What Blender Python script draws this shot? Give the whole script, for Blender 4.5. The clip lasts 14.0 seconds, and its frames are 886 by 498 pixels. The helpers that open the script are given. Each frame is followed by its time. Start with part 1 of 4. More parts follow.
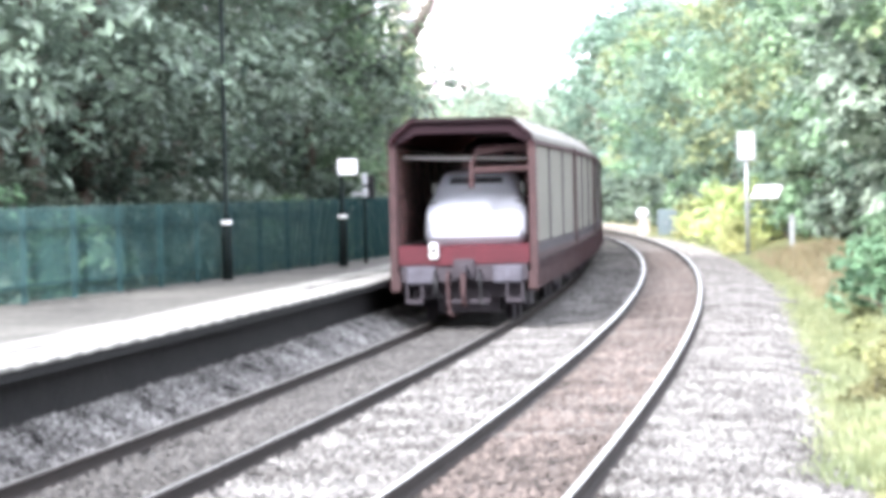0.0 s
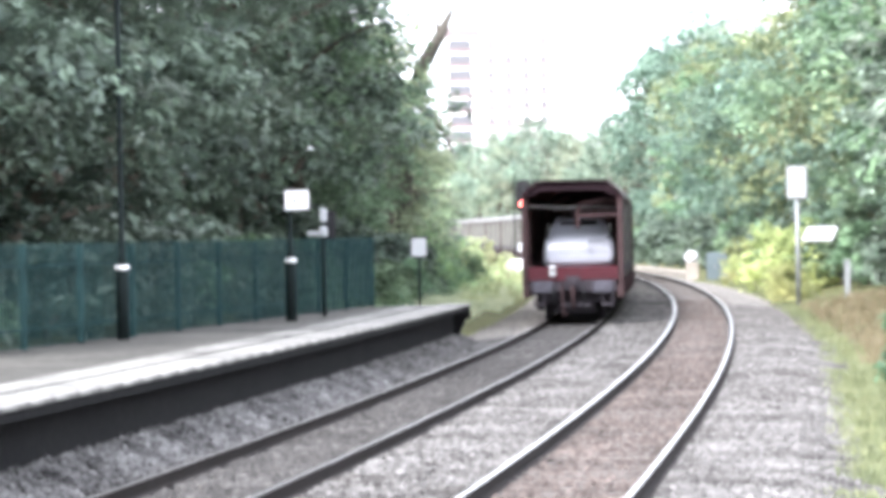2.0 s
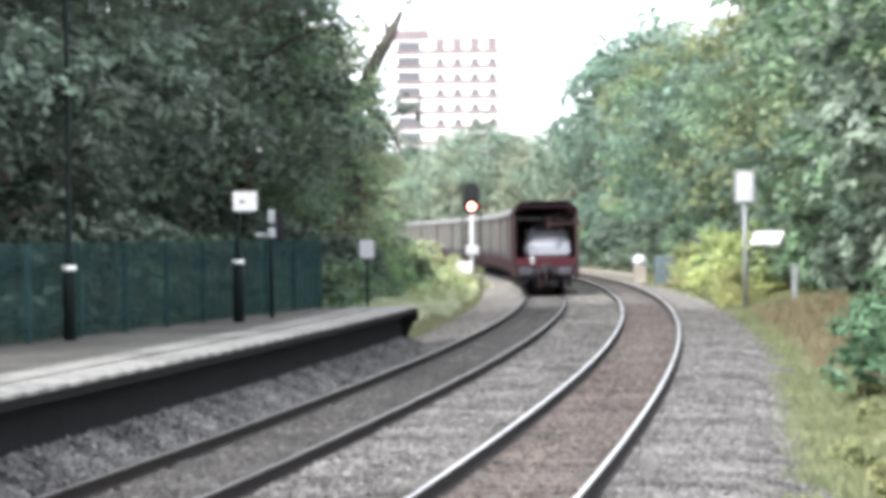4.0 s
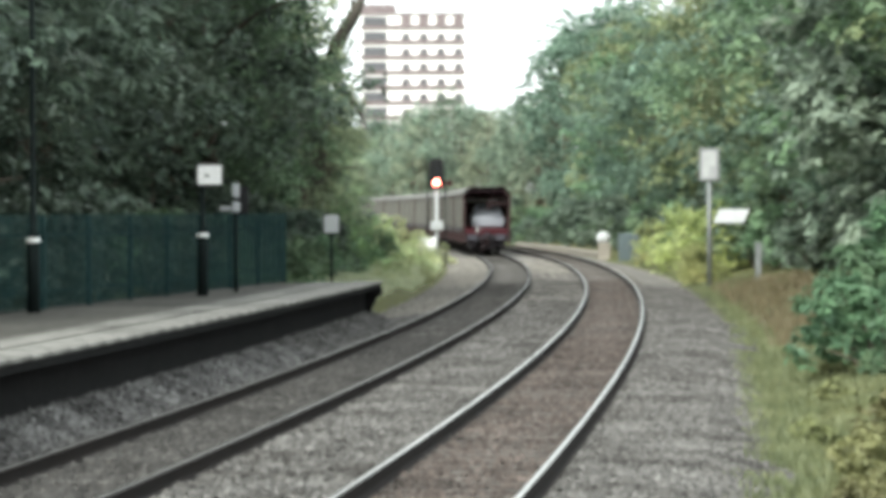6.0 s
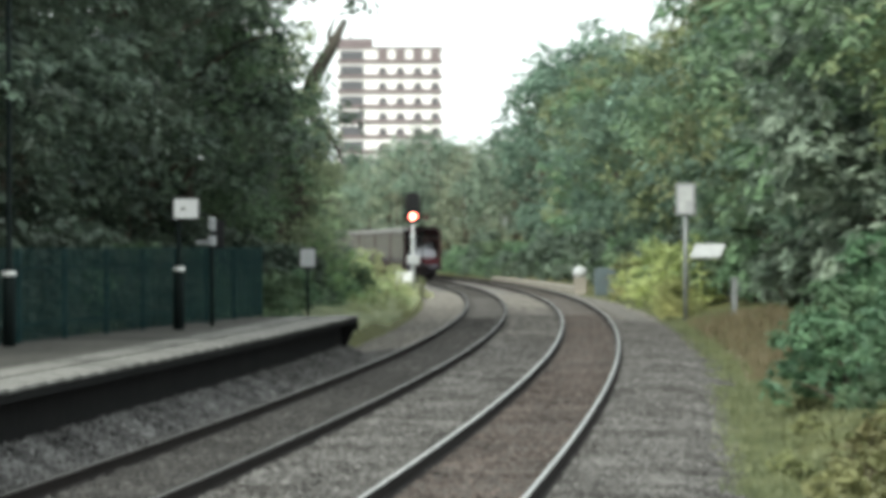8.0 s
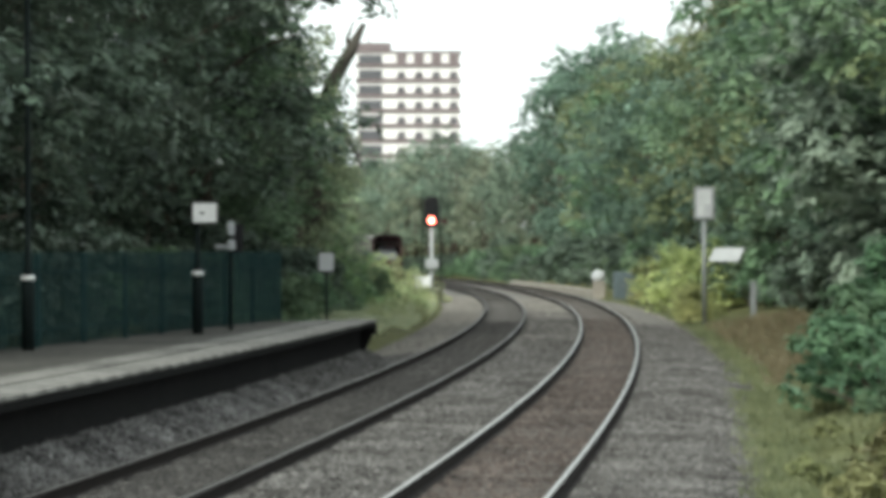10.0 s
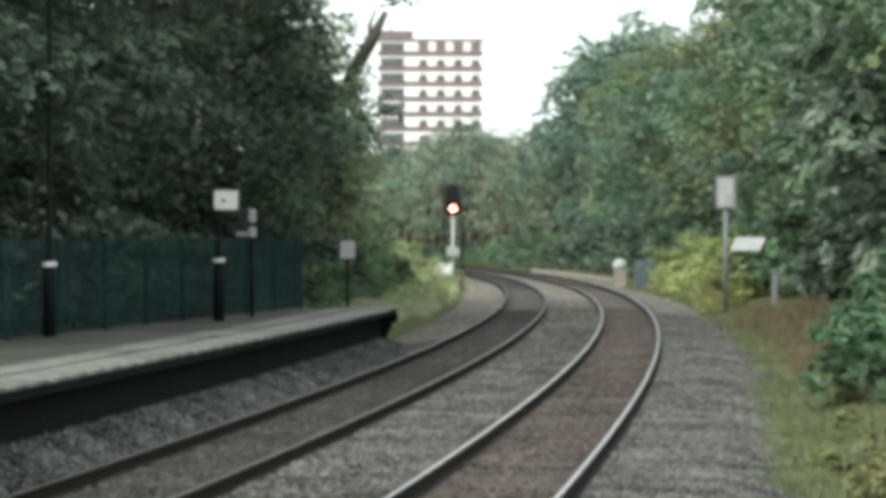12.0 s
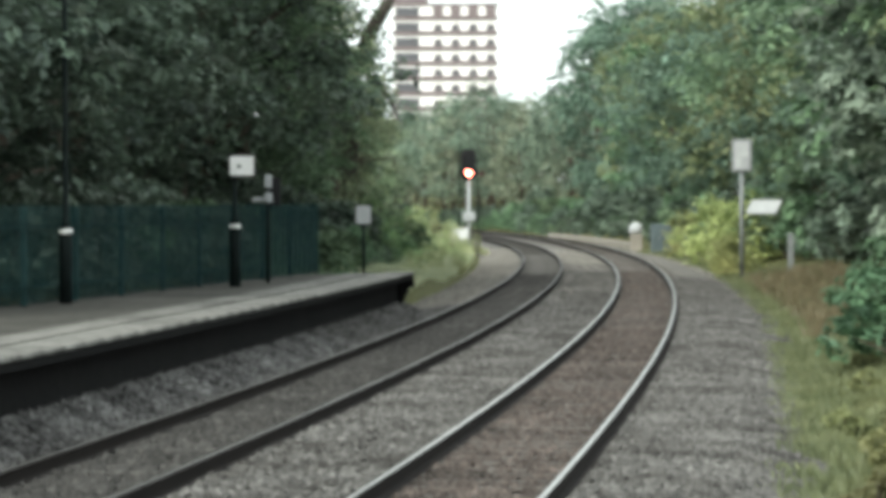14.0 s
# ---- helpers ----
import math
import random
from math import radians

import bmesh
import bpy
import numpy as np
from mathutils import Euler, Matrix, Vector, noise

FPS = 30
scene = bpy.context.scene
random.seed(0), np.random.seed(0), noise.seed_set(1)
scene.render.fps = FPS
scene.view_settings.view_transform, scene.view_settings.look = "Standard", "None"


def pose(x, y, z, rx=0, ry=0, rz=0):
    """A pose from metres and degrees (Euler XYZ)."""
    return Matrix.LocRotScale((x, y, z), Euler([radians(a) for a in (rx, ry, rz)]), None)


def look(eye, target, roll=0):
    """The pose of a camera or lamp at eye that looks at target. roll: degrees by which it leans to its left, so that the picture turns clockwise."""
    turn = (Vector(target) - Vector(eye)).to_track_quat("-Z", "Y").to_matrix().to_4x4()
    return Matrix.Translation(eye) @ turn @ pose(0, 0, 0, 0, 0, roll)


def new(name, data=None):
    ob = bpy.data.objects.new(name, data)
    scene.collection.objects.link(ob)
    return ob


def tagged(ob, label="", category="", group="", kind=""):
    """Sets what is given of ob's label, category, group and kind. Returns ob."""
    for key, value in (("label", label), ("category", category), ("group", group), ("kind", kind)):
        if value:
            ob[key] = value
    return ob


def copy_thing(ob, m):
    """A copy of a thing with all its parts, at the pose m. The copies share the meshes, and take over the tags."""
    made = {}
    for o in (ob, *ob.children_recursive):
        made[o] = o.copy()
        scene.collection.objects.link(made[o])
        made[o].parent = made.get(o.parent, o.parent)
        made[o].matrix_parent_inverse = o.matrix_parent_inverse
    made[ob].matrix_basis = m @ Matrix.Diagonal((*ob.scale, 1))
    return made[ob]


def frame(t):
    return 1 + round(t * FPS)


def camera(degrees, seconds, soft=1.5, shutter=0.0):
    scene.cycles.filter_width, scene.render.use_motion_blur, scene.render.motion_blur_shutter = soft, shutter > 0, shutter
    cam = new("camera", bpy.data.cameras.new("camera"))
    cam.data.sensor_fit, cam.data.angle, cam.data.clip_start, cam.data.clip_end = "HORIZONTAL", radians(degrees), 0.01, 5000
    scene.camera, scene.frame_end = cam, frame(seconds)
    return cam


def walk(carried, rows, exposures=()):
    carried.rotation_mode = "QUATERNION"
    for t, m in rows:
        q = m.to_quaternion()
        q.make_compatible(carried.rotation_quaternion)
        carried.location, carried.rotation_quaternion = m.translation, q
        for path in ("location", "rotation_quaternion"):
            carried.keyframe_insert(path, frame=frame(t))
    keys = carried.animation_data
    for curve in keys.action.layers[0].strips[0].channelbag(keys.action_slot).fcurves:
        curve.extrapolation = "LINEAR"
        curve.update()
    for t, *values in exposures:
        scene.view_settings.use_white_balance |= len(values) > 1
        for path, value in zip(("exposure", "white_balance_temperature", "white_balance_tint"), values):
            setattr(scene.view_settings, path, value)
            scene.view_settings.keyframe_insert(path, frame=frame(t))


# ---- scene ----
# ---- camera ----
LENS = math.degrees(2 * math.atan(784 / 5500))
cam = camera(LENS, 14.0, soft=5.3)
walk(cam, [
    (0.0, pose(-1.680, -12.412, 2.374, 88.978, 1.349, 0.349)),
    (0.5, pose(-0.937, -6.977, 2.318, 89.093, 1.194, 1.241)),
    (1.0, pose(-0.347, -2.628, 2.303, 89.404, 1.015, 1.728)),
    (1.5, pose(0.000, 0.000, 2.317, 89.512, 1.000, 2.088)),
    (2.0, pose(0.000, 0.000, 2.317, 89.756, 1.031, 1.559)),
    (2.5, pose(0.000, 0.000, 2.317, 89.669, 0.886, 1.177)),
    (3.0, pose(0.000, 0.000, 2.317, 89.682, 0.993, 0.939)),
    (3.5, pose(0.000, 0.000, 2.317, 89.836, 0.876, 0.792)),
    (6.0, pose(0.000, 0.000, 2.317, 89.326, 0.223, -0.051)),
    (6.5, pose(0.000, 0.000, 2.317, 89.550, 0.122, -0.001)),
    (7.0, pose(0.000, 0.000, 2.317, 89.087, 0.097, -0.082)),
    (7.5, pose(0.000, 0.000, 2.317, 89.495, 0.058, -0.448)),
    (8.0, pose(0.000, 0.000, 2.317, 89.955, 0.106, -0.486)),
    (8.5, pose(0.000, 0.000, 2.317, 90.244, -0.125, -0.371)),
    (9.0, pose(0.000, 0.000, 2.317, 90.096, -0.029, -0.320)),
    (11.5, pose(0.000, 0.000, 2.317, 89.965, 0.188, 0.015)),
    (12.0, pose(0.000, 0.000, 2.317, 89.812, -0.080, 0.249)),
    (12.5, pose(0.000, 0.000, 2.317, 89.680, 0.017, 0.352)),
    (13.0, pose(0.000, 0.000, 2.317, 89.449, 0.066, 0.457)),
    (13.5, pose(0.000, 0.000, 2.317, 89.255, 0.129, 0.539)),
    (14.0, pose(0.000, 0.000, 2.317, 89.161, 0.229, 0.541)),
], exposures=[(0.0, 2.85, 6100, 15), (0.5, 2.74, 6100, 15), (1.0, 2.62, 6100, 15), (1.5, 2.52, 6100, 15), (2.0, 2.46, 6050, 15), (3.0, 2.1, 6080, 15), (3.5, 1.95, 6120, 14),
              (6.0, 1.19, 6450, 2), (7.5, 0.92, 6450, 0), (9.0, 0.62, 6450, 0), (11.5, 0.6, 6450, 0), (14.0, 0.8, 6450, 0)])

# ---- light: a bright overcast sky ----
world = bpy.data.worlds.new("overcast_sky")
scene.world = world
world.use_nodes = True
wn, wl = world.node_tree.nodes, world.node_tree.links
sky = wn.new("ShaderNodeTexSky")
sky.sky_type, sky.sun_disc, sky.dust_density, sky.air_density = "NISHITA", False, 6.0, 1.0
SUN_UP, SUN_TURN = radians(38), radians(206)
sky.sun_elevation, sky.sun_rotation = SUN_UP, SUN_TURN
cloud = wn.new("ShaderNodeMix")
cloud.data_type = "RGBA"
cloud.inputs[0].default_value = 0.8
cloud.inputs[7].default_value = (9.6, 9.9, 10.2, 1)
wl.new(sky.outputs[0], cloud.inputs[6])
back = wn["Background"]
back.inputs[1].default_value = 0.12
wl.new(cloud.outputs[2], back.inputs[0])
sun_data = bpy.data.lights.new("sun", "SUN")
sun_data.energy, sun_data.angle, sun_data.color = 2.6, radians(14), (1.0, 0.97, 0.92)
sun = new("sun", sun_data)
sun.matrix_world = look((0, 0, 60), (60 * math.cos(SUN_UP) * -math.sin(SUN_TURN), -60 * math.cos(SUN_UP) * math.cos(SUN_TURN), 60 - 60 * math.sin(SUN_UP)))

# ---- the line's plan: a left-hand curve of 1132 m; off is metres to the left of the outer rail ----
K, H0, X0 = 0.00088324, -0.12971, -2.38
GAUGE, SIXFOOT = 1.505, 1.892
RAILS = (0.0, GAUGE, GAUGE + SIXFOOT, 2 * GAUGE + SIXFOOT)
EDGE = RAILS[3] + 0.706      # platform edge
PLAT = 0.79                  # platform height
TRAIN = RAILS[2] + GAUGE / 2


def heading(s):
    return H0 + K * s


def along(s, off, z=0.0):
    h = heading(s)
    return Vector((X0 + (math.cos(h) - math.cos(H0)) / K - off * math.cos(h), (math.sin(h) - math.sin(H0)) / K - off * math.sin(h), z))


def ground_z(off):
    """The ground's height across the line."""
    pts = [(-900, 6), (-40, 4.5), (-14, 1.6), (-6, 0.15), (-2.4, -0.42), (6.2, -0.45), (7.6, -0.1), (10.5, 0.35), (16, 1.4), (40, 3.5), (900, 5)]
    for (a, za), (b, zb) in zip(pts, pts[1:]):
        if off <= b:
            return za + (zb - za) * (off - a) / (b - a)
    return pts[-1][1]


# ---- materials ----
def mat(name, base, rough=0.7, metal=0.0, alt=None, scale=4.0, fine=60.0, bump=0.15, dist=0.01, amount=0.5, per="", streak=1.0, trans=0.0):
    """A surface with two scales of variation. alt: the second colour; per: vary by piece ('object' or 'island')."""
    m = bpy.data.materials.new(name)
    m.use_nodes = True
    n, l = m.node_tree.nodes, m.node_tree.links
    b = n["Principled BSDF"]
    b.inputs["Roughness"].default_value, b.inputs["Metallic"].default_value = rough, metal
    b.inputs["Specular IOR Level"].default_value = 0.5 if rough < 0.6 else 0.12
    alt = alt or tuple(c * 0.65 for c in base)
    co = n.new("ShaderNodeTexCoord")
    mp = n.new("ShaderNodeMapping")
    mp.inputs["Scale"].default_value = (1, 1, streak)
    l.new(co.outputs["Object"], mp.inputs[0])
    big, small = n.new("ShaderNodeTexNoise"), n.new("ShaderNodeTexNoise")
    big.inputs["Scale"].default_value, small.inputs["Scale"].default_value = scale, fine
    big.inputs["Detail"].default_value = small.inputs["Detail"].default_value = 4
    l.new(mp.outputs[0], big.inputs["Vector"]), l.new(mp.outputs[0], small.inputs["Vector"])
    add = n.new("ShaderNodeMath")
    add.operation = "MULTIPLY_ADD"
    l.new(small.outputs[0], add.inputs[0])
    add.inputs[1].default_value = 0.5
    half = n.new("ShaderNodeMath")
    half.operation = "MULTIPLY"
    half.inputs[1].default_value = 0.5
    l.new(big.outputs[0], half.inputs[0]), l.new(half.outputs[0], add.inputs[2])
    ramp = n.new("ShaderNodeMapRange")
    ramp.inputs[1].default_value, ramp.inputs[2].default_value = 0.5 - amount * 0.35, 0.5 + amount * 0.35
    l.new(add.outputs[0], ramp.inputs[0])
    mix = n.new("ShaderNodeMix")
    mix.data_type = "RGBA"
    l.new(ramp.outputs[0], mix.inputs[0])
    mix.inputs[6].default_value, mix.inputs[7].default_value = (*alt, 1), (*base, 1)
    col = mix.outputs[2]
    if per:
        if per == "object":
            rnd = n.new("ShaderNodeObjectInfo").outputs["Random"]
        else:
            rnd = n.new("ShaderNodeNewGeometry").outputs["Random Per Island"]
        hsv = n.new("ShaderNodeHueSaturation")
        val = n.new("ShaderNodeMapRange")
        val.inputs[3].default_value, val.inputs[4].default_value = (0.82, 1.18) if per == "object" else (0.55, 1.45)
        l.new(rnd, val.inputs[0]), l.new(val.outputs[0], hsv.inputs["Value"]), l.new(col, hsv.inputs["Color"])
        col = hsv.outputs[0]
    l.new(col, b.inputs["Base Color"])
    bp = n.new("ShaderNodeBump")
    bp.inputs["Strength"].default_value, bp.inputs["Distance"].default_value = bump, dist
    l.new(small.outputs[0], bp.inputs["Height"]), l.new(bp.outputs[0], b.inputs["Normal"])
    if trans:
        mx, tr = n.new("ShaderNodeMixShader"), n.new("ShaderNodeBsdfTransparent")
        mx.inputs[0].default_value = trans
        l.new(b.outputs[0], mx.inputs[1]), l.new(tr.outputs[0], mx.inputs[2])
        l.new(mx.outputs[0], n["Material Output"].inputs[0])
    return m


def leaf_mat(name, dark, light, through_light=0.35):
    """Leaves: tint by tree and leaf, clump shade painted as noise, light passing through."""
    m = bpy.data.materials.new(name)
    m.use_nodes = True
    n, l = m.node_tree.nodes, m.node_tree.links
    b = n["Principled BSDF"]
    b.inputs["Roughness"].default_value = 0.5
    b.inputs["Specular IOR Level"].default_value = 0.3
    leaf = n.new("ShaderNodeNewGeometry").outputs["Random Per Island"]
    tree = n.new("ShaderNodeObjectInfo").outputs["Random"]
    co = n.new("ShaderNodeTexCoord")
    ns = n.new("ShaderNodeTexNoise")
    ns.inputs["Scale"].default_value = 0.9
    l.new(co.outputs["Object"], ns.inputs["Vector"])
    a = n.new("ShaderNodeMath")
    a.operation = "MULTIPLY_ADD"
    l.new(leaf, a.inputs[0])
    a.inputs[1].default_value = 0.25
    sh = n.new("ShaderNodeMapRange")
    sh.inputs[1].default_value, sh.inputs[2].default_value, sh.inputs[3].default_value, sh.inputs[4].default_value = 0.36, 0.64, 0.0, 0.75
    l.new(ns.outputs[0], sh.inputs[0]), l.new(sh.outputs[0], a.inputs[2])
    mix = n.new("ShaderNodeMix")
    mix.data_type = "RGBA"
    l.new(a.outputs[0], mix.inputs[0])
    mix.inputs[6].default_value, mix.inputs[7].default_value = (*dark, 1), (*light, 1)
    hsv = n.new("ShaderNodeHueSaturation")
    hsv.inputs["Saturation"].default_value = 0.88
    hue, val = n.new("ShaderNodeMapRange"), n.new("ShaderNodeMapRange")
    hue.inputs[3].default_value, hue.inputs[4].default_value = 0.478, 0.522
    val.inputs[3].default_value, val.inputs[4].default_value = 0.75, 1.3
    l.new(tree, hue.inputs[0]), l.new(tree, val.inputs[0])
    l.new(hue.outputs[0], hsv.inputs["Hue"]), l.new(val.outputs[0], hsv.inputs["Value"]), l.new(mix.outputs[2], hsv.inputs["Color"])
    l.new(hsv.outputs[0], b.inputs["Base Color"])
    mx, tr = n.new("ShaderNodeMixShader"), n.new("ShaderNodeBsdfTranslucent")
    mx.inputs[0].default_value = through_light
    l.new(hsv.outputs[0], tr.inputs[0]), l.new(b.outputs[0], mx.inputs[1]), l.new(tr.outputs[0], mx.inputs[2])
    l.new(mx.outputs[0], n["Material Output"].inputs[0])
    return m


def glow(name, colour, strength):
    m = bpy.data.materials.new(name)
    m.use_nodes = True
    b = m.node_tree.nodes["Principled BSDF"]
    b.inputs["Base Color"].default_value = (*colour, 1)
    b.inputs["Emission Color"].default_value, b.inputs["Emission Strength"].default_value = (*colour, 1), strength
    return m


M_GROUND = mat("soil_and_grass", (0.10, 0.11, 0.04), 0.95, alt=(0.05, 0.045, 0.025), scale=0.6, fine=9, bump=0.6, dist=0.08)
M_BALLAST = mat("ballast_bed", (0.15, 0.145, 0.138), 0.95, alt=(0.024, 0.023, 0.022), scale=1.1, fine=11, bump=1.0, dist=0.06, amount=0.7)
# Far bed: the ballast copied paler, its brighter light put into the colour.
M_PALEBED = mat("lit_pale_ballast", (0.19, 0.178, 0.165), 0.95, alt=(0.06, 0.056, 0.052), scale=0.4, fine=6, bump=1.0, dist=0.05, amount=0.6)
M_FOUR = mat("oily_ballast", (0.055, 0.054, 0.052), 0.95, alt=(0.018, 0.017, 0.017), scale=1.2, fine=14, bump=1.0, dist=0.05, amount=0.8)
M_RUSTBED = mat("rust_stained_ballast", (0.085, 0.071, 0.065), 0.95, alt=(0.022, 0.019, 0.018), scale=0.8, fine=7, bump=1.0, dist=0.05, amount=0.7)
M_STONE = mat("ballast_stone", (0.132, 0.128, 0.124), 0.9, alt=(0.034, 0.032, 0.03), scale=0.8, fine=6, amount=0.35, per="island")
# The same stone for the far stretch, lit brighter through its colour.
M_STONE_P = mat("lit_ballast_stone", (0.25, 0.235, 0.215), 0.9, alt=(0.08, 0.075, 0.07), scale=0.8, fine=9, amount=0.6, per="island")
M_STONE_B = mat("rusty_ballast_stone", (0.10, 0.082, 0.074), 0.9, alt=(0.027, 0.024, 0.022), scale=0.7, fine=5, amount=0.4, per="island")
# Far copy of the rust-stained bed, lightened as if more brightly lit.
M_TANBED = mat("lit_tan_stained_ballast", (0.17, 0.145, 0.13), 0.95, alt=(0.06, 0.05, 0.046), scale=0.4, fine=6, bump=1.0, dist=0.05, amount=0.7)
M_STONE_D = mat("oily_ballast_stone", (0.062, 0.06, 0.058), 0.9, alt=(0.026, 0.025, 0.024), scale=1.2, fine=16, per="island")
M_SOOTY = mat("dusty_ballast_stone", (0.20, 0.194, 0.19), 0.95, alt=(0.022, 0.021, 0.021), scale=0.8, fine=5, amount=0.4, per="island")
M_SLEEPER = mat("worn_concrete", (0.105, 0.095, 0.088), 0.9, alt=(0.04, 0.036, 0.033), scale=1.5, fine=9, amount=0.6, per="object")
M_SLEEPER_D = mat("oily_concrete", (0.095, 0.09, 0.085), 0.9, alt=(0.036, 0.034, 0.032), scale=1.5, fine=9, amount=0.6, per="object")
M_RUST = mat("rusty_rail_side", (0.016, 0.012, 0.0105), 0.9, alt=(0.008, 0.0065, 0.006), scale=2, fine=30)
M_RAILTOP = mat("polished_rail_head", (0.35, 0.335, 0.31), 0.32, 1.0, alt=(0.19, 0.18, 0.165), scale=0.5, fine=20, bump=0.03)
# Left track's heads: the dark trees they would mirror are in the colour.
M_RAILDARK = mat("dark_mirror_rail_head", (0.10, 0.097, 0.092), 0.5, 0.8, alt=(0.05, 0.046, 0.043), scale=1.5, fine=50, bump=0.03)
M_COPING = mat("coping_concrete", (0.225, 0.22, 0.205), 0.85, alt=(0.058, 0.056, 0.052), scale=0.9, fine=7, amount=0.35, per="object")
M_ASPHALT = mat("platform_asphalt", (0.082, 0.079, 0.07), 0.9, alt=(0.022, 0.021, 0.019), scale=0.5, fine=6, bump=0.3, amount=0.4)
M_LINE = mat("worn_pale_paving", (0.205, 0.20, 0.185), 0.85, alt=(0.05, 0.048, 0.045), scale=0.5, fine=5, amount=0.35)
# Sooty riser and wall; the shade under the coping is in this colour.
M_BRICK = mat("sooty_shaded_platform_wall", (0.0095, 0.009, 0.009), 0.95, alt=(0.0035, 0.0035, 0.004), scale=1.0, fine=9, bump=0.4, dist=0.03, amount=0.5)
M_GREEN = mat("dark_green_paint", (0.0165, 0.0445, 0.0445), 0.6, alt=(0.0085, 0.026, 0.027), scale=1.2, fine=14, per="object")
M_POST = mat("black_green_paint", (0.008, 0.013, 0.013), 0.85, alt=(0.005, 0.008, 0.008), scale=2, fine=30)
M_WHITE = mat("white_sign_face", (0.6800, 0.6800, 0.6800), 0.5, alt=(0.5270, 0.5355, 0.5355), scale=2, fine=14, bump=0.03)
M_GALV = mat("galvanised_steel", (0.27, 0.28, 0.29), 0.6, 0.4, alt=(0.16, 0.17, 0.175), scale=3, fine=25)
M_DULLWHITE = mat("weathered_white_face", (0.42, 0.43, 0.44), 0.6, alt=(0.30, 0.31, 0.32), scale=2, fine=14, bump=0.03)
M_BLACK = mat("matt_black", (0.018, 0.018, 0.02), 0.6, alt=(0.01, 0.01, 0.011), scale=3, fine=30)
M_PALEGREY = mat("pale_grey_paint", (0.36, 0.375, 0.385), 0.55, alt=(0.22, 0.23, 0.24), scale=1.5, fine=18)
M_TAN = mat("pale_concrete", (0.2880, 0.2640, 0.2320), 0.9, alt=(0.1600, 0.1440, 0.1240), scale=1.0, fine=16)
M_TEAL = mat("grey_blue_cabinet_paint", (0.0825, 0.1100, 0.1210), 0.5, alt=(0.0495, 0.0660, 0.0715), scale=1.5, fine=20)
M_MAROON = mat("dark_maroon_paint", (0.034, 0.0125, 0.0165), 0.75, alt=(0.016, 0.0075, 0.0095), scale=1.6, fine=22)
M_RED = mat("red_buffer_beam_paint", (0.055, 0.0105, 0.0155), 0.65, alt=(0.024, 0.0075, 0.010), scale=1.8, fine=14, amount=0.6)
M_PINK = mat("weathered_red_paint", (0.046, 0.027, 0.028), 0.8, alt=(0.021, 0.0135, 0.0145), scale=1.8, fine=9, amount=0.6)
M_RIM = mat("blackened_maroon_rim", (0.014, 0.0065, 0.009), 0.85, alt=(0.008, 0.004, 0.006), scale=2, fine=20)
M_LINING = mat("brown_inner_mesh", (0.17, 0.10, 0.095), 0.85, alt=(0.10, 0.062, 0.06), scale=1.2, fine=12, trans=0.3)
M_PANEL = mat("grey_mesh_panel", (0.165, 0.16, 0.142), 0.8, alt=(0.105, 0.102, 0.09), scale=0.8, fine=14, trans=0.22)
M_ROOF = mat("pale_grey_roof_sheet", (0.1306, 0.1285, 0.1204), 0.8, alt=(0.0816, 0.0800, 0.0755), scale=0.7, fine=12)
M_PLATE = mat("scuffed_grey_plate", (0.062, 0.06, 0.074), 0.7, alt=(0.024, 0.023, 0.028), scale=3, fine=14, amount=0.5)
M_INNER = mat("red_brown_interior", (0.24, 0.085, 0.095), 0.7, alt=(0.12, 0.05, 0.056), scale=1.4, fine=20)
M_UNDER = mat("grimy_underframe", (0.035, 0.03, 0.035), 0.7, alt=(0.018, 0.016, 0.02), scale=2, fine=25)
M_CAR = mat("white_car_paint", (0.215, 0.227, 0.26), 0.35, alt=(0.185, 0.196, 0.228), scale=0.8, fine=8, bump=0.0)
M_GLASS = mat("dark_glass", (0.02, 0.022, 0.026), 0.1, alt=(0.014, 0.015, 0.018), scale=2, fine=10, bump=0.0)
M_STEEL = mat("dull_steel", (0.36, 0.36, 0.37), 0.45, 0.7, alt=(0.22, 0.22, 0.22), scale=3, fine=30)
M_BARK = mat("bark", (0.12, 0.10, 0.08), 0.95, alt=(0.05, 0.042, 0.035), scale=3, fine=20, bump=0.8, dist=0.05, streak=0.3)
M_DEAD = mat("weathered_dead_wood", (0.085, 0.078, 0.066), 0.9, alt=(0.04, 0.036, 0.03), scale=3, fine=20, streak=0.3)
M_TOWER = mat("tower_white_panel", (0.74, 0.72, 0.72), 0.7, alt=(0.62, 0.6, 0.6), scale=0.15, fine=1.2, bump=0.02)
# Brown lightened for the haze over the long distance to the tower.
M_BAND = mat("tower_hazed_brown_brick", (0.20, 0.165, 0.17), 0.85, alt=(0.15, 0.125, 0.13), scale=0.3, fine=2.5)
M_WINDOW = mat("tower_window_glass", (0.10, 0.10, 0.115), 0.35, alt=(0.06, 0.062, 0.07), scale=0.4, fine=2, bump=0.0)
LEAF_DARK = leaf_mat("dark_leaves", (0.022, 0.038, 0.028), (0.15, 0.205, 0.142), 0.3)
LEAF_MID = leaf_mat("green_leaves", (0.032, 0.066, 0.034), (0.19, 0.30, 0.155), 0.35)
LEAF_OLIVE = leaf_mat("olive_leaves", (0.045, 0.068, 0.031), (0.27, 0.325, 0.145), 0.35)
LEAF_YELLOW = leaf_mat("yellow_green_leaves", (0.15, 0.20, 0.055), (0.58, 0.62, 0.24), 0.45)
LEAF_SHRUB = leaf_mat("deep_green_leaves", (0.045, 0.10, 0.05), (0.12, 0.21, 0.10), 0.4)
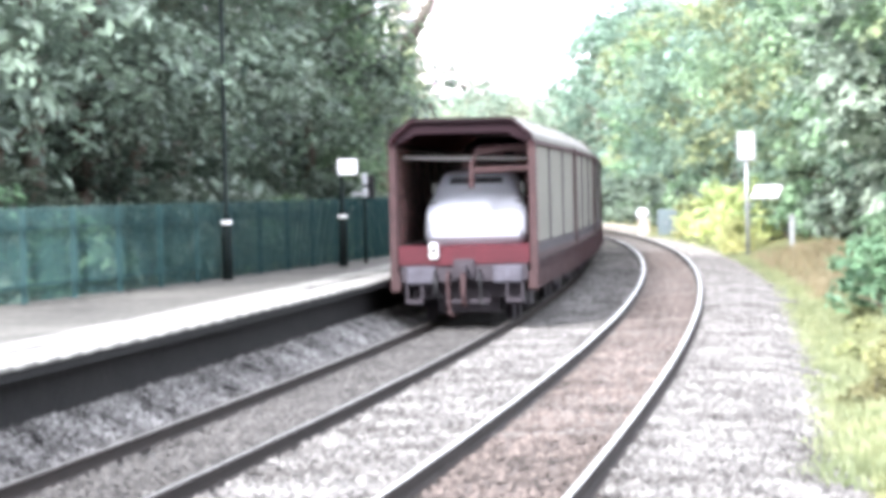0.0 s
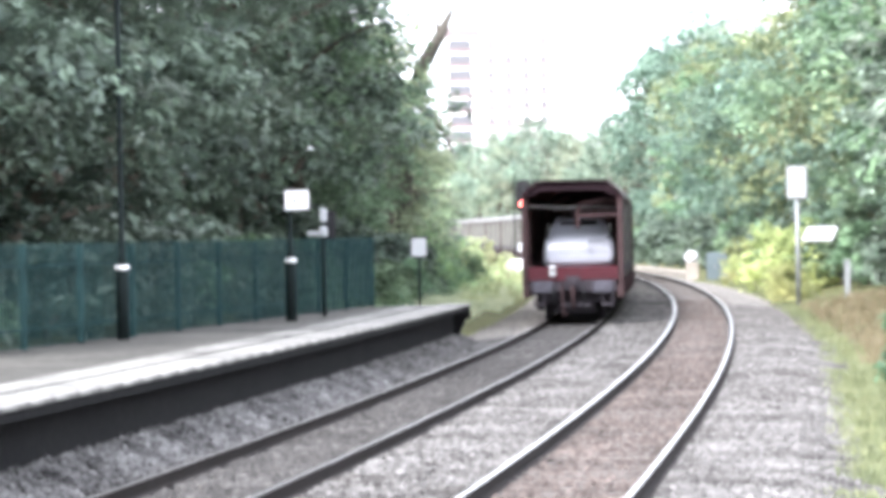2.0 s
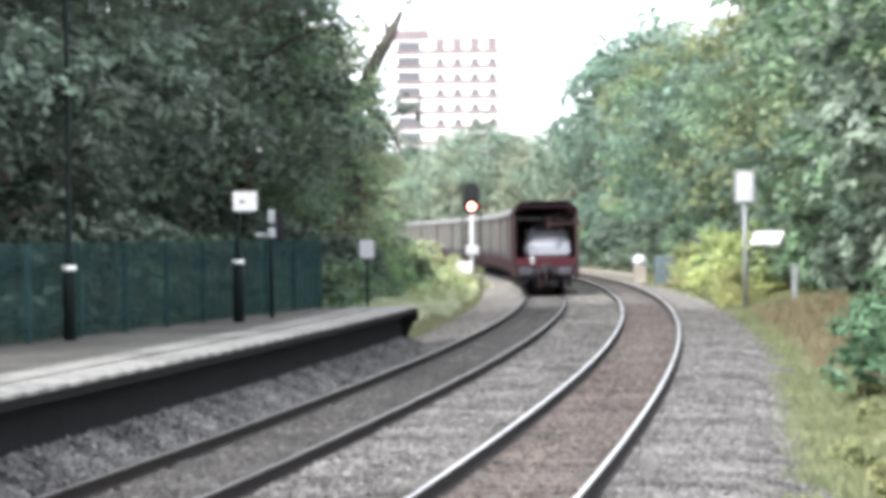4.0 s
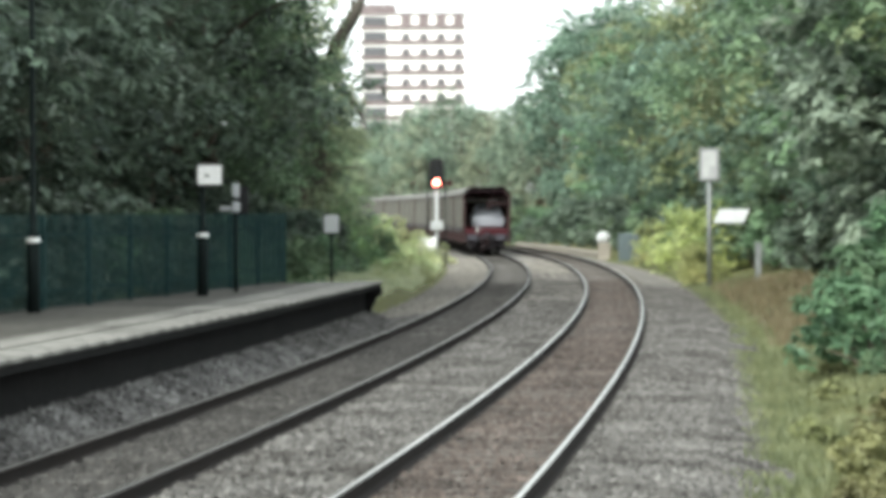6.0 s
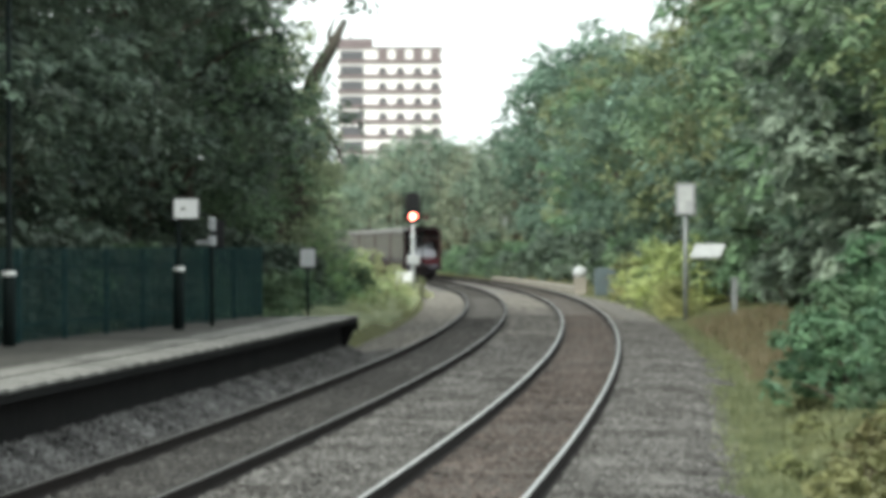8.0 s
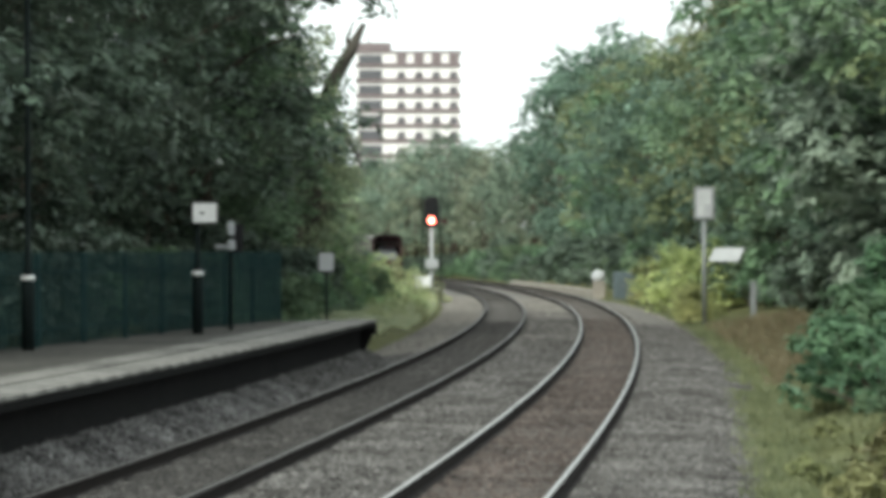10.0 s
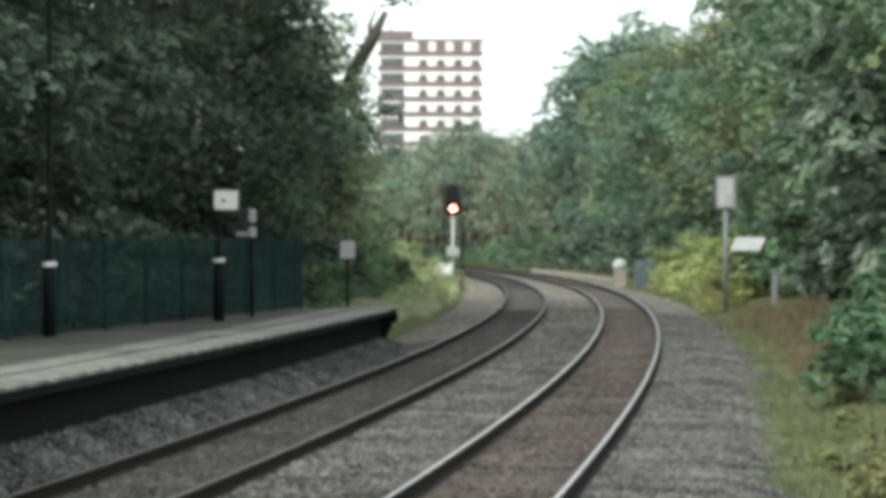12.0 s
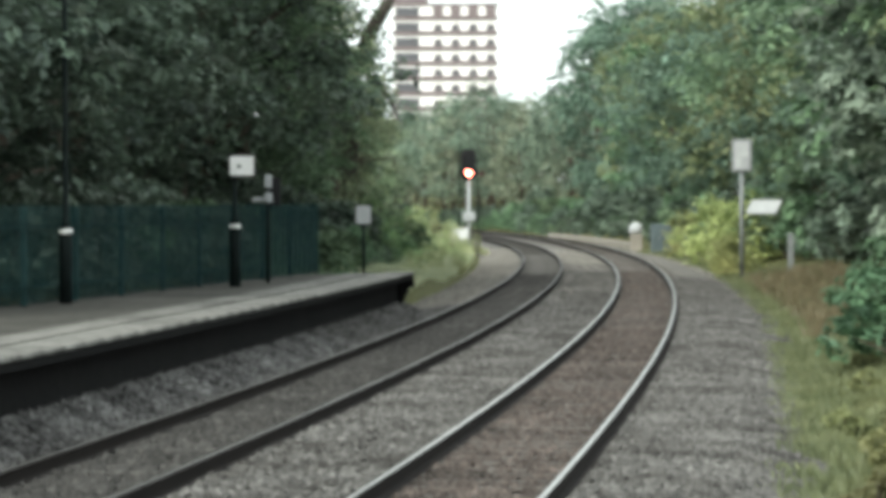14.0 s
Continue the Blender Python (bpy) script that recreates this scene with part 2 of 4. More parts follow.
LEAF_BLUE = leaf_mat("blue_green_leaves", (0.032, 0.064, 0.045), (0.19, 0.295, 0.205), 0.35)
LEAF_PALE = leaf_mat("pale_broad_leaves", (0.055, 0.09, 0.065), (0.36, 0.45, 0.34), 0.35)
LEAF_DRAPED = leaf_mat("draped_grey_green_leaves", (0.05, 0.08, 0.04), (0.40, 0.49, 0.27), 0.4)
LEAF_FRESH = leaf_mat("fresh_green_leaves", (0.07, 0.15, 0.055), (0.30, 0.46, 0.19), 0.4)
# Distance haze is mixed into these two leaf colours, paler and greyer.
LEAF_HAZED = leaf_mat("hazed_grey_green_leaves", (0.06, 0.094, 0.068), (0.265, 0.35, 0.25), 0.35)
LEAF_HAZED_O = leaf_mat("hazed_olive_leaves", (0.078, 0.096, 0.064), (0.305, 0.34, 0.23), 0.35)
LEAF_LIME = leaf_mat("lime_leaves", (0.24, 0.29, 0.11), (0.68, 0.72, 0.41), 0.45)
BLADE = leaf_mat("grass_blades", (0.085, 0.105, 0.046), (0.175, 0.185, 0.085), 0.35)
LEAF_WEED = leaf_mat("yellowed_weed_leaves", (0.1170, 0.1260, 0.0495), (0.2520, 0.2565, 0.0990), 0.4)
BLADE_FRESH = leaf_mat("fresh_pale_grass", (0.26, 0.29, 0.17), (0.55, 0.57, 0.37), 0.45)
BLADE_BROWN = leaf_mat("seeding_brown_grass", (0.125, 0.115, 0.055), (0.24, 0.21, 0.105), 0.3)
M_REDLIGHT = glow("red_signal_light", (1.0, 0.17, 0.12), 14)


# ---- mesh helpers ----
def mesh_of(name, bm, *mats):
    me = bpy.data.meshes.new(name)
    bm.to_mesh(me)
    bm.free()
    for m in mats:
        me.materials.append(m)
    return me


def part(name, bm, material, parent=None, label="", at=None):
    me = bm if isinstance(bm, bpy.types.Mesh) else mesh_of(name, bm, *(material if isinstance(material, tuple) else (material,)))
    ob = new(name, me)
    ob.parent = parent
    if at is not None:
        ob.matrix_basis = at
    return tagged(ob, label)


def box(bm, x0, x1, y0, y1, z0, z1, bevel=0.0, mi=0):
    vs = [bm.verts.new((x, y, z)) for x in (x0, x1) for y in (y0, y1) for z in (z0, z1)]
    fs = [bm.faces.new([vs[i] for i in f]) for f in ((0, 1, 3, 2), (4, 6, 7, 5), (0, 4, 5, 1), (2, 3, 7, 6), (0, 2, 6, 4), (1, 5, 7, 3))]
    for f in fs:
        f.material_index = mi
    if bevel:
        r = bmesh.ops.bevel(bm, geom=list({e for f in fs for e in f.edges}), offset=bevel, segments=1, affect="EDGES")
        for f in r["faces"]:
            f.material_index = mi
    return bm


def boxes(*rows, bevel=0.0):
    bm = bmesh.new()
    for r in rows:
        box(bm, *r, bevel=bevel)
    return bm


def tube(bm, pts, radii, sides=8):
    """A round bar through points."""
    rings = []
    pts = [Vector(p) for p in pts]
    for i, p in enumerate(pts):
        d = (pts[min(i + 1, len(pts) - 1)] - pts[max(i - 1, 0)]).normalized()
        a = d.orthogonal().normalized()
        if abs(d.z) > 0.95:
            a = Vector((1, 0, 0))
        b = d.cross(a).normalized()
        a = b.cross(d)
        r = radii[i] if isinstance(radii, (list, tuple)) else radii
        rings.append([bm.verts.new(p + a * (r * math.cos(2 * math.pi * k / sides)) + b * (r * math.sin(2 * math.pi * k / sides))) for k in range(sides)])
    for u, v in zip(rings, rings[1:]):
        for k in range(sides):
            bm.faces.new((u[k], u[(k + 1) % sides], v[(k + 1) % sides], v[k])).smooth = sides > 6
    bm.faces.new(rings[0][::-1]), bm.faces.new(rings[-1])
    return bm


def prism(bm, outline, y0, y1, mi=0):
    """An outline in x and z, drawn out along y."""
    a = [bm.verts.new((x, y0, z)) for x, z in outline]
    b = [bm.verts.new((x, y1, z)) for x, z in outline]
    fs = [bm.faces.new(a), bm.faces.new(b[::-1])]
    for i in range(len(a)):
        j = (i + 1) % len(a)
        fs.append(bm.faces.new((a[j], a[i], b[i], b[j])))
    for f in fs:
        f.material_index = mi
    return bm


def sweep(profile, s0, s1, step, mats, index=None, closed=True):
    """A profile of (off, z) drawn along the line."""
    n = max(1, round((s1 - s0) / step))
    v, f, mi = [], [], []
    c = len(profile)
    for i in range(n + 1):
        s = s0 + (s1 - s0) * i / n
        v += [along(s, o, z) for o, z in profile]
    for i in range(n):
        for j in range(c if closed else c - 1):
            k = (j + 1) % c
            f.append((i * c + j, i * c + k, (i + 1) * c + k, (i + 1) * c + j))
            mi.append(index[j] if index else 0)
    if closed:
        f += [tuple(range(c))[::-1], tuple(n * c + j for j in range(c))]
        mi += [0, 0]
    me = bpy.data.meshes.new("swept")
    me.from_pydata(v, [], f)
    for m in mats:
        me.materials.append(m)
    me.polygons.foreach_set("material_index", mi)
    bm = bmesh.new()
    bm.from_mesh(me)
    bmesh.ops.recalc_face_normals(bm, faces=bm.faces)
    bm.to_mesh(me)
    bm.free()
    return me


def place(s, off, z=0.0, turn=0.0):
    """A pose on the line's plan: local y runs along it."""
    p = along(s, off, z)
    return pose(p.x, p.y, p.z, 0, 0, math.degrees(heading(s)) + turn)


# ---- ground ----
def build_ground():
    offs = [-900, -500, -250, -120, -60, -40, -28, -20, -14, -10, -8, -6, -4.5, -3.3, -2.4, 0, 3, 6.2, 7.6, 9, 10.5, 13, 16, 22, 30, 40, 70, 130, 260, 500, 900]
    ss = [-900, -500, -250, -120, -60] + list(range(-30, 480, 6)) + [520, 600, 720, 900, 1200, 1600]
    v = []
    for s in ss:
        for o in offs:
            w = 0.18 * noise.noise(Vector((s * 0.13, o * 0.35, 0))) if (o < -3 or o > 10) else 0.0
            v.append(along(s, o, ground_z(o) + w))
    c = len(offs)
    f = [(i * c + j, (i + 1) * c + j, (i + 1) * c + j + 1, i * c + j + 1) for i in range(len(ss) - 1) for j in range(c - 1)]
    me = bpy.data.meshes.new("ground")
    me.from_pydata(v, [], f)
    me.materials.append(M_GROUND)
    for p in me.polygons:
        p.use_smooth = True
    tagged(new("ground", me), "rough grassy soil of the railway cutting", "ground", kind="structure")


def build_bed():
    prof = [(-2.5, -0.48), (-1.35, -0.22), (-0.4, -0.16), (0.35, -0.19), (1.15, -0.19), (1.9, -0.17), (3.0, -0.17), (3.75, -0.19),
            (4.55, -0.19), (5.3, -0.17), (6.0, -0.24), (6.6, -0.52), (6.6, -0.6), (-2.5, -0.6)]
    index = [0, 0, 2, 2, 2, 0, 1, 1, 1, 0, 0, 0, 0, 0]
    me = sweep(prof, -40, 104, 3, (M_BALLAST, M_FOUR, M_RUSTBED), index=index)
    # The far stretch takes the lit, paler copies of the bed's colours.
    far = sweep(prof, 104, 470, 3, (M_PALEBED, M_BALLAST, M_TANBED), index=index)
    tagged(new("far_track_bed", far), "stone ballast round the curve in a brighter lit colour", "ballast", kind="structure")
    bank = sweep([(5.25, -0.3), (5.3, -0.165), (5.55, -0.08), (6.0, 0.2), (6.3, 0.2), (6.3, -0.3)], -40, 67.6, 3, (M_BALLAST,))
    tagged(new("ballast_bank", bank), "ballast heaped against the platform wall", "ballast", kind="structure")
    tagged(new("track_bed", me), "grey stone ballast bed under two tracks", "ballast", kind="structure")


build_ground()
build_bed()


# ---- tower block beyond the trees ----
def build_tower():
    Y, xl, xr, top, pitch, floors = 560.0, -14.2, 4.6, 38.0, 2.72, 13
    base = top - pitch * floors
    t = tagged(new("tower_block"), "white tower block with brown bands at every storey", "building")
    t.matrix_basis = pose(0, Y, 0)
    part("wall", boxes((xl, xr, 0.4, 16, -2, top)), M_TOWER, t)
    part("roof", boxes((xl - 0.2, xr + 0.2, 0.2, 16.2, top, top + 0.35)), M_BAND, t)
    pent = part("roof_housing", boxes((xl, xl + 6.2, 1.0, 12, top + 0.35, top + 1.9)), M_BAND, t, "brown plant room on the roof")
    part("mast", tube(bmesh.new(), [(xl + 2.2, 4, top + 1.9), (xl + 2.2, 4, top + 3.4)], 0.12, 6), M_BLACK, pent)
    band = mesh_of("band", box(bmesh.new(), xl - 0.1, xr + 0.1, 0.15, 0.42, 0.1, 0.85, 0.03), M_BAND)
    glass = mesh_of("pane", box(bmesh.new(), -0.58, 0.58, -0.1, 0.1, 0, 1.12), M_WINDOW)
    frm = mesh_of("window_frame", boxes((-0.78, -0.56, -0.14, 0.12, -0.05, 0.7), (0.56, 0.78, -0.14, 0.12, -0.05, 0.7), (-0.58, 0.58, -0.14, 0.12, 1.1, 1.2), (-0.04, 0.04, -0.14, 0.12, 0, 1.1)), M_BAND)
    attic = mesh_of("attic_panel", box(bmesh.new(), -0.85, 0.85, -0.16, 0.1, 0, 1.75), M_BAND)
    wide = mesh_of("wide_pane", box(bmesh.new(), -2.1, 2.1, -0.1, 0.1, 0, 1.5), M_WINDOW)
    sill = mesh_of("ledge", box(bmesh.new(), -2.3, 2.3, -0.4, 0.1, -0.12, 0.0), M_BAND)
    for i in range(floors):
        z = base + i * pitch
        part("band", band, None, t, at=pose(0, 0, z))
        for k in range(4):
            w = part("window", frm, None, t, at=pose(xl + 8.15 + k * 3.15, 0.4, z + 0.86))
            part("pane", glass, None, w)
            if i == floors - 1:
                part("attic_panel", attic, None, t, at=pose(xl + 8.15 + k * 3.15, 0.3, z + 0.86))
        w = part("wide_window", wide, None, t, at=pose(xl + 2.6, 0.4, z + 0.86))
        part("ledge", sill, None, w)


build_tower()


# ---- signal and lineside things ----
def build_signal():
    t = tagged(new("railway_signal"), "tall colour light signal showing red on a pale post", "signal")
    t.matrix_basis = place(151, 7.3, -0.3)
    part("post", tube(bmesh.new(), [(0, 0, 0), (0, 0, 3.7)], 0.09, 10), M_PALEGREY, t, "pale grey tubular post")
    bm = bmesh.new()
    out = [(-0.3, 3.75), (0.3, 3.75), (0.36, 4.0), (0.36, 5.0), (0.25, 5.25), (-0.25, 5.25), (-0.36, 5.0), (-0.36, 4.0)]
    prism(bm, out, -0.03, 0.03)
    head = part("backboard", bm, M_BLACK, t, "black backboard with clipped corners")
    part("lamp_housing", boxes((-0.17, 0.17, -0.02, 0.3, 3.85, 5.1), bevel=0.03), M_BLACK, head)
    for z in (4.08, 4.78):
        bm = bmesh.new()
        pts = [(0.2 * math.cos(a), 0.2 * math.sin(a)) for a in [math.pi * k / 10 - 0.25 for k in range(11)]] + [(-0.22, -0.05)]
        for (x, y), (x2, y2) in zip(pts, pts[1:]):
            v = [bm.verts.new(q) for q in ((x, -0.03, z + y), (x2, -0.03, z + y2), (x2 * 0.98, -0.35, z + y2), (x * 0.98, -0.35, z + y))]
            bm.faces.new(v)
        part("hood", bm, M_BLACK, head)
    part("red_lens", tube(bmesh.new(), [(0, -0.06, 4.08), (0, -0.03, 4.08)], 0.155, 16), M_REDLIGHT, head, "lit red lens")
    part("dark_lens", tube(bmesh.new(), [(0, -0.06, 4.78), (0, -0.03, 4.78)], 0.13, 16), M_GLASS, head, "unlit lens")
    part("side_arm", boxes((0.1, 0.75, -0.03, 0.03, 3.98, 4.1), (0.6, 0.75, -0.08, 0.06, 3.9, 4.16)), M_RED, t, "red bracket arm")
    for x in (-0.45, 0.45):
        part("ladder_stile", tube(bmesh.new(), [(x, 0.35, 0), (x, 0.35, 5.3)], 0.03, 6), M_POST, t)
    for i in range(16):
        part("rung", tube(bmesh.new(), [(-0.45, 0.35, 0.3 + i * 0.3), (0.45, 0.35, 0.3 + i * 0.3)], 0.016, 5), M_POST, t)
    part("cable_box", boxes((-0.3, 0.32, -0.2, 0.1, 1.75, 2.2), bevel=0.03), M_PALEGREY, t, "pale grey cable box")
    b = tagged(new("equipment_box"), "white lineside equipment box on a steel leg", "cabinet")
    b.matrix_basis = place(146, 7.7, -0.3)
    part("body", boxes((-0.4, 0.4, -0.25, 0.25, 0.75, 1.45), bevel=0.06), M_WHITE, b)
    part("leg", boxes((-0.12, 0.12, -0.12, 0.12, -0.1, 0.75)), M_PALEGREY, b)
    part("door", boxes((-0.33, 0.33, -0.285, -0.252, 0.82, 1.38), bevel=0.01), M_WHITE, b)


def build_right_signs():
    t = tagged(new("lineside_sign"), "tall grey post with a white panel and angled board", "sign")
    t.matrix_basis = pose(9.35, 108, -0.35)
    part("post", tube(bmesh.new(), [(0, 0, 0), (0, 0, 4.2)], 0.08, 10), M_GALV, t)
    p = part("panel", boxes((-0.36, 0.36, -0.14, -0.08, 3.72, 4.86), bevel=0.015), M_GALV, t, "grey framed upright panel")
    part("face", boxes((-0.27, 0.25, -0.165, -0.142, 3.8, 4.78)), M_DULLWHITE, p, "weathered white face")
    part("dark_patch", boxes((-0.02, 0.2, -0.17, -0.166, 3.86, 4.25)), M_PALEGREY, p)
    b = bmesh.new()
    v = [(0.12, -0.25, 2.28), (1.16, -0.25, 2.28), (1.42, 0.2, 2.74), (0.36, 0.2, 2.74)]
    lo = [bm_v for bm_v in (b.verts.new(q) for q in v)]
    hi = [b.verts.new((q[0], q[1] + 0.03, q[2] - 0.035)) for q in v]
    b.faces.new(lo), b.faces.new(hi[::-1])
    for i in range(4):
        b.faces.new((lo[i], hi[i], hi[(i + 1) % 4], lo[(i + 1) % 4]))
    part("angled_board", b, M_DULLWHITE, t, "white tilted board")
    part("bracket", tube(bmesh.new(), [(0, 0.05, 2.3), (0.7, 0.1, 2.42), (1.3, 0.2, 2.62)], 0.035, 6), M_BLACK, t)
    q = tagged(new("marker_post"), "short pale concrete post in the bank", "post")
    q.matrix_basis = pose(10.85, 106, -0.2)
    part("shaft", boxes((-0.1, 0.1, -0.1, 0.1, -0.2, 1.35), bevel=0.03), M_GALV, q)
    part("cap", boxes((-0.13, 0.13, -0.13, 0.13, 1.35, 1.45), bevel=0.03), M_GALV, q)
    c = tagged(new("relay_cabinet"), "grey blue steel relay cabinet beside the track", "cabinet")
    c.matrix_basis = place(165, -3.0, -0.42)
    part("body", boxes((-0.55, 0.55, -0.3, 0.3, 0.1, 1.6), bevel=0.03), M_TEAL, c)
    part("plinth", boxes((-0.6, 0.6, -0.35, 0.35, -0.15, 0.1)), M_TAN, c)
    for x in (-0.27, 0.27):
        d = part("door", boxes((x - 0.25, x + 0.25, -0.33, -0.302, 0.18, 1.5), bevel=0.01), M_TEAL, c)
        part("handle", boxes((x + 0.15, x + 0.19, -0.36, -0.33, 0.75, 0.95)), M_GALV, d)
    w = tagged(new("white_marker"), "white round topped marker on a pale block", "marker")
    w.matrix_basis = place(175, -2.4, -0.42)
    part("block", boxes((-0.32, 0.36, -0.3, 0.3, -0.2, 1.0), bevel=0.05), M_TAN, w)
    part("cap", tube(bmesh.new(), [(0, 0, 1.0), (0, 0, 1.12), (0, 0, 1.35), (0, 0, 1.55), (0, 0, 1.62)], [0.3, 0.40, 0.41, 0.28, 0.1], 12), M_DULLWHITE, w)
    r = tagged(new("retaining_wall", sweep([(-2.5, -0.5), (-2.5, -0.05), (-2.58, 0.0), (-2.85, 0.0), (-2.9, -0.05), (-2.9, -0.5)], 178, 240, 3, (M_TAN,))),
               "low pale concrete wall along the outside of the curve", "wall", kind="structure")


build_signal()
build_right_signs()


# ---- the platform ----
P0, P1 = 8.0, 67.3


def back_off(s):
    """The fence's distance from the outer rail."""
    return 9.3 + (7.8 - 9.3) * (s - 46.7) / 20.6


def build_platform():
    n = 30
    v, f, mi = [], [], []
    for i in range(n + 1):
        s = P0 + (P1 - P0) * i / n
        b = back_off(s) + 0.5
        for o, z in ((EDGE + 0.34, -0.5), (EDGE + 0.34, PLAT - 0.1), (EDGE + 0.02, PLAT - 0.1), (EDGE + 0.02, PLAT + 0.03), (b, PLAT + 0.005), (b, -0.5)):
            v.append(along(s, o, z))
    for i in range(n):
        for j in range(5):
            f.append((i * 6 + j, i * 6 + j + 1, i * 6 + j + 7, i * 6 + j + 6))
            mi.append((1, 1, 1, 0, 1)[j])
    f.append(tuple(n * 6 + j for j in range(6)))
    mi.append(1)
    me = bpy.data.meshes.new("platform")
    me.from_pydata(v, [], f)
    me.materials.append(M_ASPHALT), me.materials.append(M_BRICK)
    me.polygons.foreach_set("material_index", mi)
    p = tagged(new("platform", me), "worn asphalt platform with pale coping and dark wall", "platform", kind="structure")
    cop = mesh_of("coping_slab", box(bmesh.new(), -0.62, 0.0, -0.460, 0.460, 0.005, 0.055, 0.008), M_COPING)
    s = P0 + 0.46
    while s < P1:
        m = place(s, EDGE - 0.02, PLAT)
        m.translation.z += random.uniform(-0.002, 0.002)
        part("coping_slab", cop, None, p, at=m)
        s += 0.925
    part("pale_strip", sweep([(EDGE + 0.84, PLAT + 0.0), (EDGE + 0.84, PLAT + 0.036), (EDGE + 1.42, PLAT + 0.03), (EDGE + 1.42, PLAT + 0.0)], P0, P1 - 0.1, 2, (M_LINE,)), None, p, "worn pale paving strip")
    bm = bmesh.new()
    prism(bm, [(0.0, -0.09), (-0.4, -0.09), (-0.4, -0.75), (-0.32, -0.75), (-0.1, -0.3), (0.0, -0.25)], -0.3, 0.02)
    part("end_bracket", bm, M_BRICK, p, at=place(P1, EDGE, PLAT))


def build_fence():
    f = tagged(new("bar_fence"), "dark green steel bar fence behind the platform", "fence")
    post = mesh_of("post", boxes((-0.04, 0.04, -0.05, 0.05, -0.25, 1.5)), M_GREEN)
    bm = bmesh.new()
    prism(bm, [(-0.012, 0.04), (0.012, 0.04), (0.012, 1.48), (0.0, 1.52), (-0.012, 1.48)], -0.02, 0.0)
    bm.transform(Matrix.Rotation(radians(-90), 4, "Z"))
    pale = mesh_of("bar", bm, M_GREEN)
    n, s0, ds = 13, 32.5, 2.72
    for i in range(n + 1):
        s = s0 + i * ds
        if s > 67.6:
            break
        part("post", post, None, f, at=place(s, back_off(s) + 0.09, PLAT))
        if s + ds > 68.2:
            break
        a, b = along(s, back_off(s) + 0.045, PLAT), along(s + ds, back_off(s + ds) + 0.045, PLAT)
        for z in (0.3, 1.2):
            part("rail", tube(bmesh.new(), [a + Vector((0, 0, z)), b + Vector((0, 0, z))], 0.028, 4), M_GREEN, f)
        for k in range(20):
            u = s + ds * (k + 0.5) / 20
            part("bar", pale, None, f, at=place(u, back_off(u), PLAT))


def lamp_column(x, y, high, label):
    t = tagged(new("lamp_column"), label, "lamp post")
    t.matrix_basis = pose(x, y, PLAT)
    part("shaft", tube(bmesh.new(), [(0, 0, 1.1), (0, 0, 1.3), (0, 0, high)], [0.1, 0.045, 0.038], 10), M_POST, t)
    part("base", tube(bmesh.new(), [(0, 0, -0.02), (0, 0, 1.05), (0, 0, 1.1)], [0.1, 0.1, 0.09], 12), M_POST, t)
    part("band", tube(bmesh.new(), [(0, 0, 1.09), (0, 0, 1.16)], 0.112, 12), M_WHITE, t, "white reflective band")
    return t


def build_platform_things():
    lamp_column(-6.25, 47.7, 8.2, "dark green tubular lamp column with a white band")
    t = lamp_column(-4.36, 57.0, 2.45, "dark lamp column carrying a white platform sign")
    p = part("sign_plate", boxes((-0.11, 0.40, -0.16, -0.12, 2.02, 2.44), bevel=0.02), M_BLACK, t, "black bordered sign plate")
    part("sign_face", boxes((-0.075, 0.365, -0.172, -0.161, 2.055, 2.405)), M_WHITE, p, "white sign face")
    part("sign_mark", boxes((0.05, 0.14, -0.177, -0.173, 2.2, 2.24)), M_BLACK, p)
    c = tagged(new("camera_mast"), "dark mast with white surveillance camera and bracket", "security camera")
    c.matrix_basis = pose(-3.95, 60.0, PLAT)
    part("mast", tube(bmesh.new(), [(0, 0, 0), (0, 0, 2.05)], 0.04, 8), M_POST, c)
    part("housing", boxes((-0.06, 0.07, -0.12, 0.1, 1.83, 2.1), bevel=0.02), M_PALEGREY, c, "pale camera housing")
    part("shield", boxes((-0.06, 0.08, -0.16, 0.1, 1.55, 1.75), bevel=0.02), M_PALEGREY, c)
    part("bracket", boxes((-0.3, 0.0, -0.05, 0.0, 1.58, 1.66)), M_PALEGREY, c)
    part("back_plate", boxes((-0.02, 0.24, 0.1, 0.14, 1.5, 2.05), bevel=0.01), M_BLACK, c, "black back plate")
    d = tagged(new("notice_sign"), "small pale notice on a thin post beyond the fence", "sign")
    d.matrix_basis = pose(-2.66, 76.0, 0.0)
    part("post", tube(bmesh.new(), [(0, 0, -0.3), (0, 0, 2.2)], 0.035, 8), M_POST, d)
    q = part("plate", boxes((-0.21, 0.21, -0.06, -0.036, 1.8, 2.3), bevel=0.008), M_BLACK, d)
    part("face", boxes((-0.18, 0.18, -0.07, -0.061, 1.83, 2.27)), M_DULLWHITE, q, "pale notice face")
    for z, w in ((2.18, 0.13), (2.11, 0.1), (2.03, 0.12), (1.95, 0.08)):
        part("text_bar", boxes((-w, w, -0.074, -0.071, z - 0.014, z + 0.014)), M_PALEGREY, q)


build_platform()
build_fence()
build_platform_things()


# ---- the train: covered car carriers, with one white car at the open end ----
UNIT, BODY = 15.6, 15.1
ROOF_OUT = [(-1.38, 3.08), (-1.36, 3.2), (-0.98, 3.5), (0.98, 3.5), (1.36, 3.2), (1.38, 3.08)]


